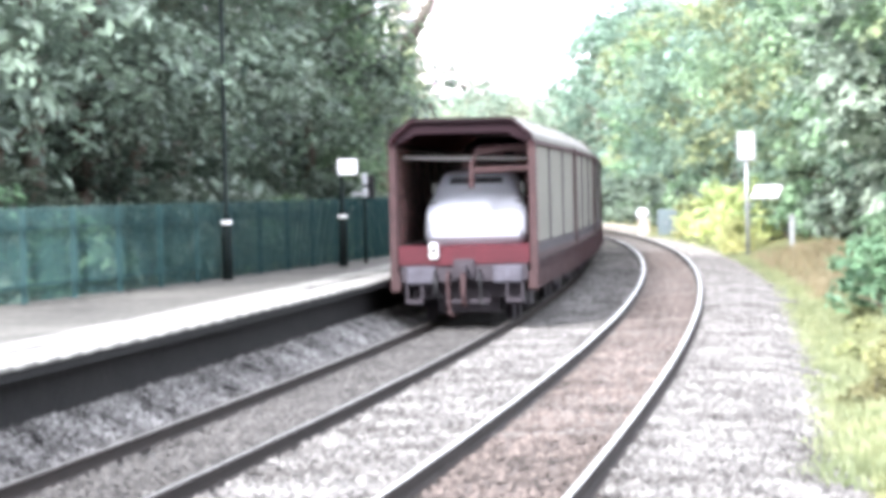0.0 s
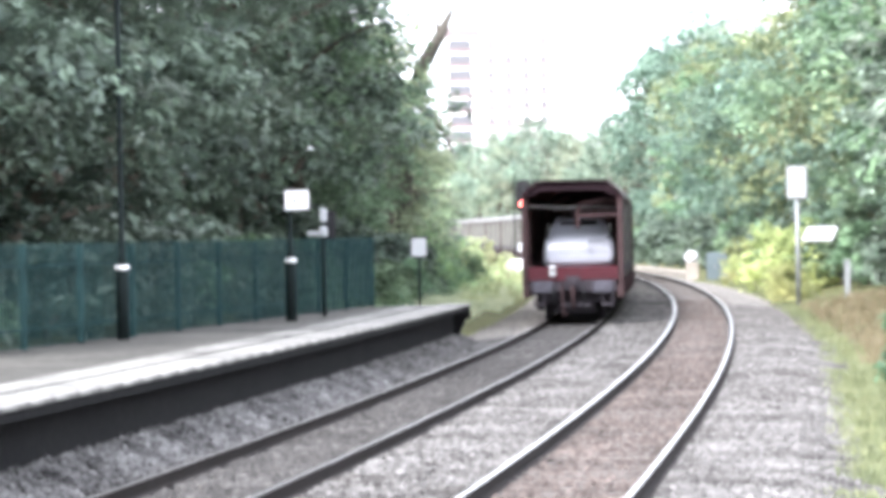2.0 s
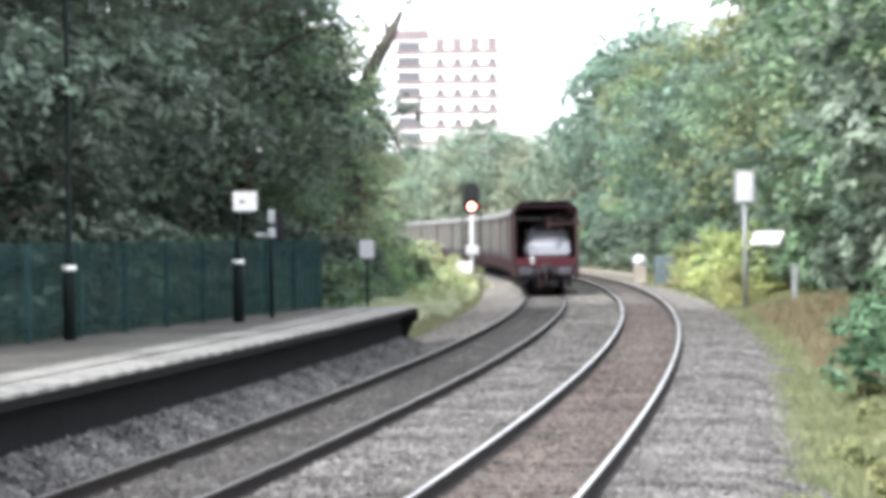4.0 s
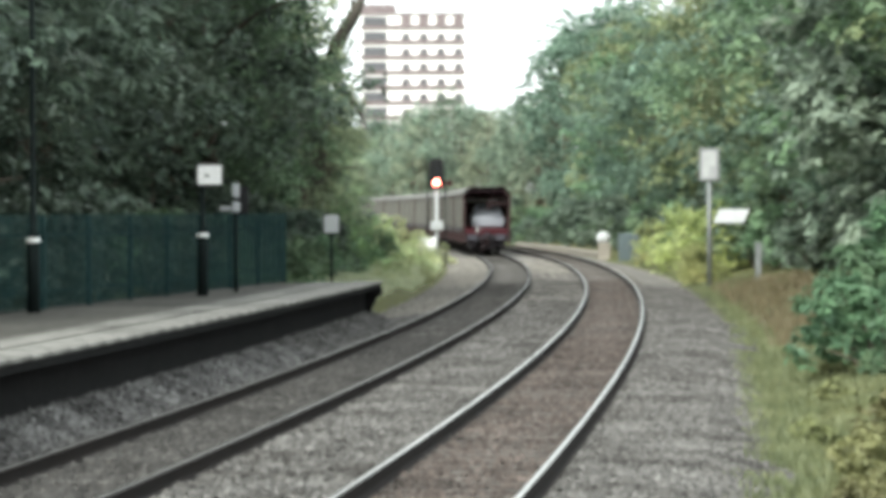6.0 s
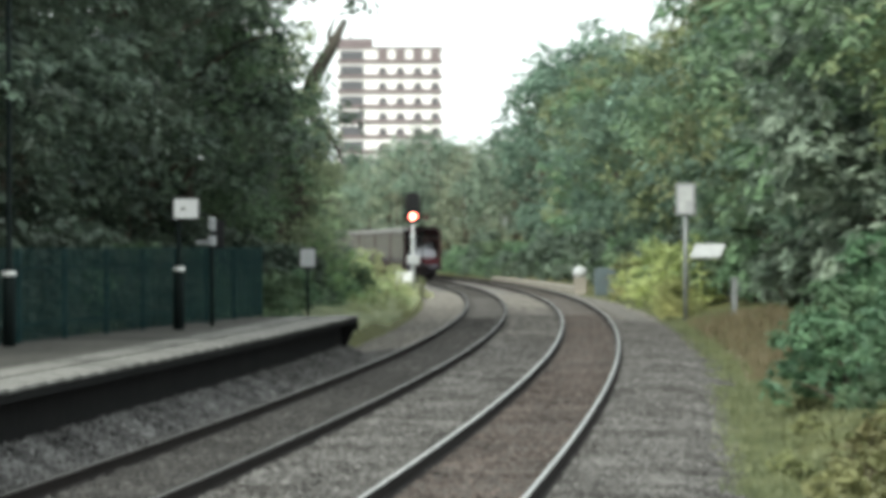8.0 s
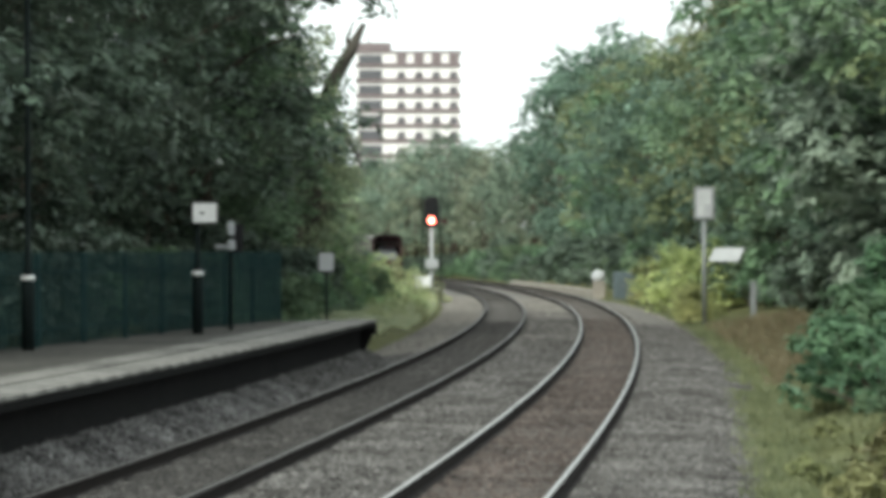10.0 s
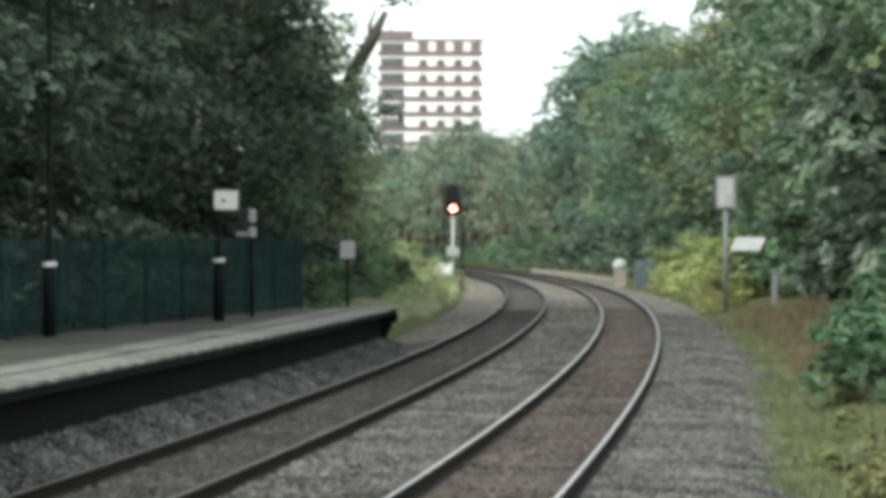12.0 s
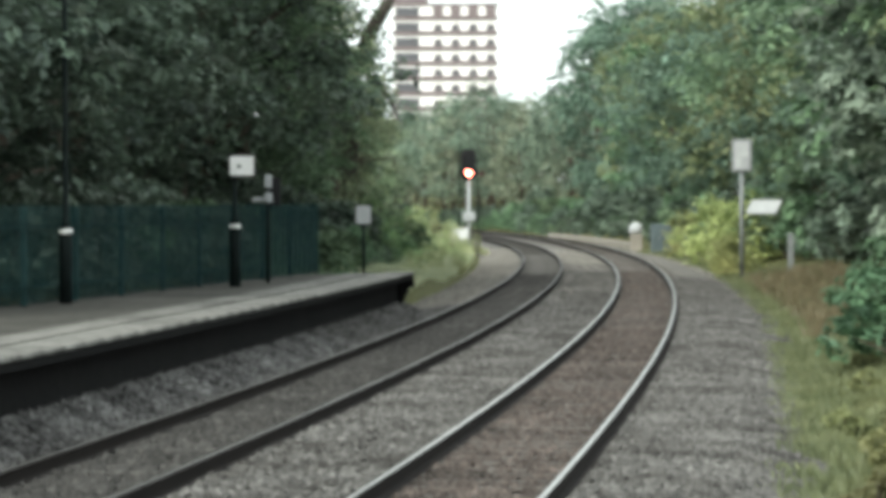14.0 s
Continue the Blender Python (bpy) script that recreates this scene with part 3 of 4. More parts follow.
def build_wagon():
    """Origin: rail level under the rear end; y runs towards the engine."""
    t = tagged(new("car_carrier_wagon"), "maroon covered car carrier wagon with grey mesh sides", "railway wagon", group="wagons of the car train")
    bm = bmesh.new()
    inner = [(x * 0.97, z - 0.06) for x, z in ROOF_OUT[1:5]]
    prism(bm, ROOF_OUT + [(1.33, 3.08)] + inner[::-1] + [(-1.33, 3.08)], -0.12, BODY + 0.1)
    bmesh.ops.recalc_face_normals(bm, faces=bm.faces)
    bm.normal_update()
    for f in bm.faces:
        if f.calc_center_median().z < 3.4 and f.normal.z < -0.1:
            f.material_index = 1
        if abs(f.normal.y) > 0.9:
            f.material_index = 2
    for k in range(1, 11):
        bmesh.ops.create_cube(bm, size=1, matrix=pose(0, k * 1.4, 3.505) @ Matrix.Diagonal((2.0, 0.06, 0.03, 1)))
    part("roof", bm, (M_ROOF, M_INNER, M_RIM), t, "pale grey roof with a dark end rim")
    for side in (-1, 1):
        bm = boxes((side * 1.33 - 0.02, side * 1.33 + 0.02, 0.22, BODY - 0.22, 1.35, 3.02))
        part("side_panel", bm, M_PANEL, t, "grey perforated side panel")
        part("inner_lining", boxes((side * 1.29 - 0.006, side * 1.29 + 0.006, 0.26, BODY - 0.26, 1.36, 3.0)), M_LINING, t, "dark brown inner lining")
        part("cant_rail", boxes((side * 1.34 - 0.05, side * 1.34 + 0.05, 0.0, BODY, 3.02, 3.1)), M_MAROON, t)
        # Dark strip put in for the shade of the open gap below the panel.
        part("gap_shade_strip", boxes((side * 1.33 - 0.04, side * 1.33 + 0.04, 0.2, BODY - 0.2, 0.88, 1.34)), M_UNDER, t, "dark strip standing for the shaded gap below the panel")
        part("rubbing_strip", boxes((side * 1.38 - 0.02, side * 1.38 + 0.02, 0.2, BODY - 0.2, 1.08, 1.16)), M_PINK, t)
        for k in (1, 2):
            part("panel_post", boxes((side * 1.35 - 0.03, side * 1.35 + 0.03, k * BODY / 3 - 0.07, k * BODY / 3 + 0.07, 1.3, 3.04)), M_UNDER, t, "dark post between side panels")
        bm = boxes((side * 1.31 - 0.09, side * 1.31 + 0.09, 0.0, BODY, 0.58, 0.87))
        for k in range(16):
            y = 0.6 + k * (BODY - 1.2) / 15
            box(bm, side * 1.41 - 0.02, side * 1.41 + 0.02, y - 0.04, y + 0.04, 0.6, 1.06)
        part("solebar", bm, M_PINK, t, "weathered red solebar with ribs")
        for y in (0.02, BODY - 0.22):
            part("end_post", boxes((side * 1.33 - 0.075, side * 1.33 + 0.075, y, y + 0.2, 0.55, 3.12), bevel=0.02), M_PINK, t)
    part("deck", boxes((-1.22, 1.22, 0.1, BODY - 0.1, 1.0, 1.1)), M_INNER, t)
    for y in (0.0, BODY - 0.15):
        bm = bmesh.new()
        prism(bm, [(-1.25, 3.06), (-1.25, 3.2), (-0.93, 3.42), (0.93, 3.42), (1.25, 3.2), (1.25, 3.06), (0.86, 3.24), (-0.86, 3.24)], y, y + 0.12)
        part("end_arch", bm, M_RIM, t)
        bm = boxes((-1.24, 1.24, y, y + 0.15, 1.02, 1.34), (-0.6, -0.15, y - 0.03, y + 0.1, 1.0, 1.12))
        part("end_beam", bm, M_RED, t, "red end beam")
        part("headstock", boxes((-1.2, 1.2, y + 0.02, y + 0.13, 0.72, 1.0)), M_UNDER, t)
        for x in (-0.82, 0.82):
            part("buffer_plate", boxes((x - 0.28, x + 0.28, y - 0.06, y + 0.02, 0.68, 0.98), bevel=0.03), M_PLATE, t, "scuffed grey plate")
    part("light_bar", tube(bmesh.new(), [(-1.26, 1.2, 2.86), (0.2, 1.2, 2.82), (1.26, 1.2, 2.8)], 0.04, 6), M_STEEL, t, "bare steel cross bar")
    for x, y in ((0.56, 0.5), (0.5, 2.4), (-0.45, 6.0)):
        bm = bmesh.new()
        tube(bm, [(x - 0.42, y, 2.3), (x - 0.42, y, 2.72), (x - 0.3, y, 2.92), (x + 0.3, y, 2.98), (x + 0.68, y, 2.98)], 0.055, 6)
        tube(bm, [(x - 0.42, y, 2.6), (x + 0.68, y, 2.62)], 0.05, 6)
        part("hoop", bm, M_PINK, t, "weathered red tubular hoop")
    # The second, lower box is an added block that keeps light from beneath.
    bm = boxes((-1.05, 1.05, 0.5, BODY - 0.5, 0.42, 0.98), (-0.6, 0.6, 0.9, BODY - 0.9, 0.16, 0.45))
    part("underframe_and_light_block", bm, M_UNDER, t)
    wheel = bmesh.new()
    tube(wheel, [(-0.07, 0, 0), (-0.03, 0, 0), (-0.03, 0, 0), (0.07, 0, 0)], [0.4, 0.4, 0.36, 0.36], 20)
    wheel = mesh_of("wheel", wheel, M_UNDER)
    for y in (1.5, 3.2, BODY - 3.2, BODY - 1.5):
        ax = part("axle", tube(bmesh.new(), [(-0.85, y, 0.37), (0.85, y, 0.37)], 0.08, 8), M_UNDER, t)
        for sx in (-1, 1):
            part("wheel", wheel, None, ax, at=pose(sx * 0.76, y, 0.37, 0, 0, 90 + sx * 90))
    for y in (1.3, BODY - 3.4):
        for sx in (-1, 1):
            part("bogie_frame", boxes((sx * 1.0 - 0.06, sx * 1.0 + 0.06, y - 0.1, y + 2.2, 0.3, 0.52), (sx * 1.02 - 0.09, sx * 1.02 + 0.09, y + 0.6, y + 1.5, 0.22, 0.62), bevel=0.02), M_UNDER, t)
    return t


def dress_last(t):
    """Coupling, hoses and lamp on the open rear end."""
    part("coupling_hook", boxes((-0.07, 0.07, -0.35, 0.0, 0.86, 1.0), (-0.2, 0.2, -0.06, 0.0, 0.76, 1.1), bevel=0.02), M_UNDER, t)
    bm = bmesh.new()
    tube(bm, [(0.0, -0.3, 0.88), (0.0, -0.34, 0.55), (0.02, -0.32, 0.3)], 0.05, 8)
    part("screw_link", bm, M_PINK, t, "hanging rusty screw link")
    for x, e in ((-0.3, 0.18), (0.3, 0.34), (-0.55, 0.5)):
        part("brake_hose", tube(bmesh.new(), [(x, -0.05, 0.9), (x, -0.2, 0.8), (x + 0.03, -0.24, e), (x + 0.12, -0.2, e - 0.05)], 0.035, 8), M_BLACK if e > 0.2 else M_PINK, t)
    part("bracket_bar", boxes((-0.35, 0.5, -0.2, -0.16, 0.36, 0.42)), M_UNDER, t)
    for x in (-0.95, 0.95):
        part("step", boxes((x - 0.16, x + 0.16, -0.12, 0.1, 0.36, 0.42), (x - 0.16, x - 0.12, -0.02, 0.02, 0.4, 0.75), (x + 0.12, x + 0.16, -0.02, 0.02, 0.4, 0.75)), M_UNDER, t)
    lamp = part("tail_lamp", boxes((-0.65, -0.48, -0.12, -0.02, 1.1, 1.38), bevel=0.03), M_DULLWHITE, t, "white box tail lamp")
    part("lens", tube(bmesh.new(), [(-0.565, -0.14, 1.26), (-0.565, -0.118, 1.26)], 0.05, 12), M_PINK, lamp, "dull red lens")


def build_car():
    """Origin: on the deck under the rear bumper."""
    t = tagged(new("car"), "white hatchback car loaded on the open rear deck", "car")
    rows = [(0.0, 0.80, 0.30, 0.66, 0.70), (0.08, 0.86, 0.22, 0.86, 0.74), (0.3, 0.88, 0.2, 0.98, 0.70), (0.42, 0.88, 0.2, 1.2, 0.64), (0.62, 0.88, 0.2, 1.4, 0.58), (1.1, 0.88, 0.2, 1.47, 0.56),
            (2.3, 0.88, 0.2, 1.44, 0.56), (2.9, 0.88, 0.2, 1.05, 0.66), (3.6, 0.86, 0.22, 0.9, 0.7), (4.0, 0.78, 0.3, 0.72, 0.68)]
    bm = bmesh.new()
    rings = []
    for y, w, z0, z1, wt in rows:
        belt = min(0.82, z1 - 0.03)
        pts = [(-w * 0.9, z0), (-w, z0 + 0.14), (-w, (z0 + belt) / 2), (-w * 0.96, belt), (-wt - 0.03, z1 - 0.05), (-wt + 0.08, z1), (wt - 0.08, z1), (wt + 0.03, z1 - 0.05), (w * 0.96, belt), (w, (z0 + belt) / 2), (w, z0 + 0.14), (w * 0.9, z0)]
        rings.append([bm.verts.new((x, y, z)) for x, z in pts])
    for a, b in zip(rings, rings[1:]):
        for k in range(12):
            bm.faces.new((a[k], b[k], b[(k + 1) % 12], a[(k + 1) % 12])).smooth = True
    bm.faces.new(rings[0]), bm.faces.new(rings[-1][::-1])
    bmesh.ops.recalc_face_normals(bm, faces=bm.faces)
    part("body", bm, M_CAR, t)
    bm = bmesh.new()
    v = [bm.verts.new(q) for q in ((-0.46, 0.45, 1.25), (0.46, 0.45, 1.25), (0.43, 0.55, 1.345), (-0.43, 0.55, 1.345))]
    w = [bm.verts.new((q.co.x, q.co.y + 0.05, q.co.z - 0.05)) for q in v]
    bm.faces.new(v), bm.faces.new(w[::-1])
    for i in range(4):
        bm.faces.new((v[i], w[i], w[(i + 1) % 4], v[(i + 1) % 4]))
    part("rear_window", bm, M_GLASS, t, "narrow dark rear window")
    for sx in (-1, 1):
        part("tail_light", boxes((sx * 0.72 - 0.1, sx * 0.72 + 0.1, 0.26, 0.4, 0.9, 0.95), bevel=0.01), M_GLASS, t, "dark tail light")
        part("side_window", boxes((sx * 0.75 - 0.03, sx * 0.75 + 0.03, 0.8, 2.3, 0.92, 1.25)), M_GLASS, t)
        for y in (0.7, 3.2):
            wh = part("wheel", tube(bmesh.new(), [(sx * 0.74, y, 0.3), (sx * 0.9, y, 0.3)], 0.3, 20), M_BLACK, t)
            part("rim", tube(bmesh.new(), [(sx * 0.895, y, 0.3), (sx * 0.91, y, 0.3)], 0.19, 14), M_STEEL, wh)
    part("bumper", boxes((-0.78, 0.78, -0.06, 0.12, 0.3, 0.5), bevel=0.04), M_CAR, t)
    return t


wagon = build_wagon()
wagon.scale = (0.96, 1.0, 1.07)
wagons = [wagon] + [copy_thing(wagon, pose(0, 0, 0)) for _ in range(21)]
dress_last(wagon)
tagged(wagon, "last maroon car carrier wagon with an open end and tail lamp")
car = build_car()
car.scale = (1.1, 1.0, 1.1)


# ---- trees and plants ----
def leaves_mesh(name, centres, radii, count, size, material, rng, squash=0.7, sprays=15, slim=0.5):
    """Leaves in flat drooping sprays round the shells of many clumps."""
    centres, radii = np.asarray(centres, float), np.asarray(radii, float)
    k = len(centres) * sprays
    out = rng.normal(size=(k, 3))
    out[:, 2] += 0.25
    out /= np.linalg.norm(out, axis=1)[:, None]
    rad = np.repeat(radii, sprays)
    hub = np.repeat(centres, sprays, 0) + out * (rad * rng.uniform(0.7, 1.1, k))[:, None] * np.array([1, 1, squash])
    wide = rad * rng.uniform(0.2, 0.42, k)
    pick = rng.choice(k, count, p=wide ** 2 / (wide ** 2).sum())
    a, r = rng.uniform(0, 6.283, count), rng.uniform(0, 1, count) ** 0.6
    fan = np.stack([np.cos(a), np.sin(a), np.zeros(count)], 1)
    pos = hub[pick] + fan * (wide[pick] * r)[:, None]
    pos[:, 2] += wide[pick] * (0.25 * rng.normal(size=count) - 0.45 * r * r)
    nrm = out[pick] * 0.55 + fan * (0.45 * r)[:, None] + rng.normal(size=(count, 3)) * 0.3 + np.array([0, 0, 0.8])
    nrm /= np.linalg.norm(nrm, axis=1)[:, None]
    t = np.cross(nrm, np.cross(fan + rng.normal(size=(count, 3)) * 0.4, nrm))
    t /= np.linalg.norm(t, axis=1)[:, None]
    b = np.cross(nrm, t)
    ln = (size * rng.uniform(0.6, 1.4, count))[:, None]
    v = np.empty((count, 4, 3))
    v[:, 0] = pos - t * ln * 0.5
    v[:, 1] = pos + b * ln * slim * 0.5 + nrm * ln * 0.08
    v[:, 2] = pos + t * ln * 0.5 - nrm * ln * 0.1
    v[:, 3] = pos - b * ln * slim * 0.5 + nrm * ln * 0.08
    f = np.arange(count * 4).reshape(count, 4)
    me = bpy.data.meshes.new(name)
    me.from_pydata(v.reshape(-1, 3).tolist(), [], f.tolist())
    me.materials.append(material)
    return me


def build_tree(height, spread, low, clumps, leaves, size, material, seed, label):
    rng = np.random.default_rng(seed)
    rnd = random.Random(seed)
    t = tagged(new("tree"), label, "tree")
    bm = bmesh.new()
    lean = [rnd.uniform(-0.4, 0.4) for _ in range(4)]
    tp = [(0, 0, -0.8), (lean[0] * 0.3, lean[1] * 0.3, height * 0.3), (lean[0], lean[1], height * 0.6), (lean[2], lean[3], height * 0.93)]
    tube(bm, tp, [0.02 * height + 0.04, 0.016 * height, 0.009 * height, 0.02], 9)
    cs, rs = [], []
    limbs = 9
    for i in range(limbs):
        a, z = 2.4 * i + rnd.uniform(-0.4, 0.4), height * (low + (0.85 - low) * i / limbs)
        r = spread * (1.0 - 0.55 * abs((z / height - 0.55) / 0.5)) * rnd.uniform(0.75, 1.1)
        e = (math.cos(a) * r, math.sin(a) * r, z + r * rnd.uniform(0.2, 0.6))
        tube(bm, [(0, 0, z), (e[0] * 0.5, e[1] * 0.5, z + (e[2] - z) * 0.65), e], [0.007 * height, 0.005 * height, 0.015], 6)
    while len(cs) < 0.62 * clumps:
        p = rng.normal(size=3)
        p /= np.linalg.norm(p)
        q = rng.uniform(0.35, 1.0) ** 0.5
        z = height * (low + (1 - low) * (0.5 + 0.5 * p[2] * q))
        k = (z / height - low) / (1 - low)
        wide = spread * (0.62 + 0.55 * math.sin(math.pi * min(1, k + 0.12))) * (1 + 0.25 * math.sin(3.1 * p[0] + 2 * p[1] + seed))
        cs.append((p[0] * q * wide, p[1] * q * wide, z))
        rs.append(rng.uniform(0.8, 1.85) * height / 15)
    part("trunk", bm, M_BARK, t)
    part("crown", leaves_mesh("crown", cs, rs, leaves, size, material, rng), None, t)
    return t


def build_bush(wide, high, clumps, leaves, size, material, seed, label, name="bush"):
    rng = np.random.default_rng(seed)
    t = tagged(new(name), label, "bush")
    bm = bmesh.new()
    cs, rs = [], []
    for i in range(clumps):
        a, r = rng.uniform(0, 6.28), rng.uniform(0, 1) ** 0.6
        z = high * rng.uniform(0.08, 1 - 0.55 * r * r)
        cs.append((math.cos(a) * r * wide, math.sin(a) * r * wide, z))
        rs.append(rng.uniform(0.5, 1.0) * 0.26 * high)
    for i in range(7):
        c = cs[i]
        tube(bm, [(c[0] * 0.15, c[1] * 0.15, -0.3), (c[0] * 0.5, c[1] * 0.5, c[2] * 0.6), c], [0.035, 0.025, 0.008], 5)
    part("stem", bm, M_BARK, t)
    part("leaves", leaves_mesh("leaves", cs, rs, leaves, size, material, rng), None, t)
    return t


def scatter(kinds, spots, rnd, group):
    """Puts each kind once as it is, then copies."""
    used = set()
    for s, off, k, scale in spots:
        m = place(s, off, ground_z(off) - 0.1, rnd.uniform(0, 360)) @ Matrix.Diagonal((scale * rnd.uniform(0.9, 1.1), scale * rnd.uniform(0.9, 1.1), scale, 1))
        ob = kinds[k]
        if k in used:
            copy_thing(ob, m)
        else:
            ob.matrix_basis = m
            used.add(k)
        tagged(ob, group=group)


TREE_DARK = "tall dark green leafy tree beside the cutting"
TREE_GREEN = "tall green leafy tree on the cutting's bank"
TREE_OLIVE = "tall olive green leafy tree on the bank"
TREE_BLUE = "tall blue green leafy tree on the bank"


def build_woods():
    rnd = random.Random(5)
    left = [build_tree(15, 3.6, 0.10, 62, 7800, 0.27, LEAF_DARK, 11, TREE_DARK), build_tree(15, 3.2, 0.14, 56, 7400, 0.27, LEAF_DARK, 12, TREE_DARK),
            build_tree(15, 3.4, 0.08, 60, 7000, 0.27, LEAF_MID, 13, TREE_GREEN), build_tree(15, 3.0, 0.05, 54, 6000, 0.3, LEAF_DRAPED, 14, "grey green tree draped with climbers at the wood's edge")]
    spots = []
    s = 36.0
    while s < 95:
        spots.append((s, rnd.uniform(13.2, 14.4), rnd.choice((0, 0, 1, 1, 2)), rnd.uniform(0.9, 1.15)))
        spots.append((s + 2, rnd.uniform(17, 20), rnd.choice((0, 1)), rnd.uniform(1.0, 1.25)))
        s += rnd.uniform(4.2, 5.4)
    while s < 122:
        spots.append((s, rnd.uniform(13.2, 14.0), rnd.choice((0, 1, 2, 2)), rnd.uniform(0.66, 0.78)))
        s += rnd.uniform(4.5, 6)
    while s < 220:
        spots.append((s, rnd.uniform(12.2, 13.2) if s < 136 else rnd.uniform(13.6, 14.8), rnd.choice((0, 1, 2, 2)), rnd.uniform(0.45, 0.55)))
        s += rnd.uniform(5, 6.5)
    scatter(left, [(60, 13.2, 0, 1.0), (53, 13.0, 1, 1.0), (92, 12.6, 2, 0.86), (104, 12.0, 2, 0.76), (111, 11.4, 3, 0.66), (117, 11.0, 3, 0.6), (123, 11.0, 3, 0.62), (130, 11.5, 3, 0.66), (137, 12.0, 3, 0.6), (144, 12.5, 2, 0.52), (98, 12.4, 1, 0.8)] + spots, rnd, "trees behind the platform")
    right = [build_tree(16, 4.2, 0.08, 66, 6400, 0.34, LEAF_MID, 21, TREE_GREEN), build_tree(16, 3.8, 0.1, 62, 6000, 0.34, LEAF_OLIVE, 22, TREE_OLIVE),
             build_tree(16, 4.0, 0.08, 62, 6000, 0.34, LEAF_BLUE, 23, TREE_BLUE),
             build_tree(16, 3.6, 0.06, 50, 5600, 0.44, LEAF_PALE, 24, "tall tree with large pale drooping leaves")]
    spots = [(100, -9.5, 0, 1.0), (112, -9.0, 1, 1.0), (124, -8.8, 2, 0.95), (84, -7.6, 3, 0.9), (91, -8.0, 3, 1.0), (105, -8.2, 3, 0.95), (132, -8.0, 1, 1.0)]
    s = 76.0
    while s < 225:
        spots.append((s, -rnd.uniform(8.2, 10.5), rnd.choice((0, 1, 2)), rnd.uniform(0.85, 1.1) if s < 175 else rnd.uniform(0.94, 1.06)))
        s += rnd.uniform(5, 6.5)
    s = 90.0
    while s < 225:
        spots.append((s, -rnd.uniform(14, 18), rnd.choice((0, 0, 1, 2)), rnd.uniform(1.0, 1.12)))
        s += rnd.uniform(7, 9)
    scatter(right, spots, rnd, "trees on the outer bank")
    far = [build_tree(16, 4.2, 0.06, 64, 4400, 0.44, LEAF_HAZED, 31, TREE_GREEN), build_tree(16, 4.0, 0.06, 64, 4400, 0.44, LEAF_BLUE, 33, TREE_BLUE), build_tree(16, 4.0, 0.06, 64, 4400, 0.44, LEAF_HAZED_O, 32, TREE_OLIVE)]
    spots = [(230, -11, 0, 1.03), (236, -11.5, 1, 1.05)]
    s = 242.0
    while s < 470:
        k = 1.05 if s < 284 else (0.88 if s < 300 else (0.72 if s < 335 else 0.84))
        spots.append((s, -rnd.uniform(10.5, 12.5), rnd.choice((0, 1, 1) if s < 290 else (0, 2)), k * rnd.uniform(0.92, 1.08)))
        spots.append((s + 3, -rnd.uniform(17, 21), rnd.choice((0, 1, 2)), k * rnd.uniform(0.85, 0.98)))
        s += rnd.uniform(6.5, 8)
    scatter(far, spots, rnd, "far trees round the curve")


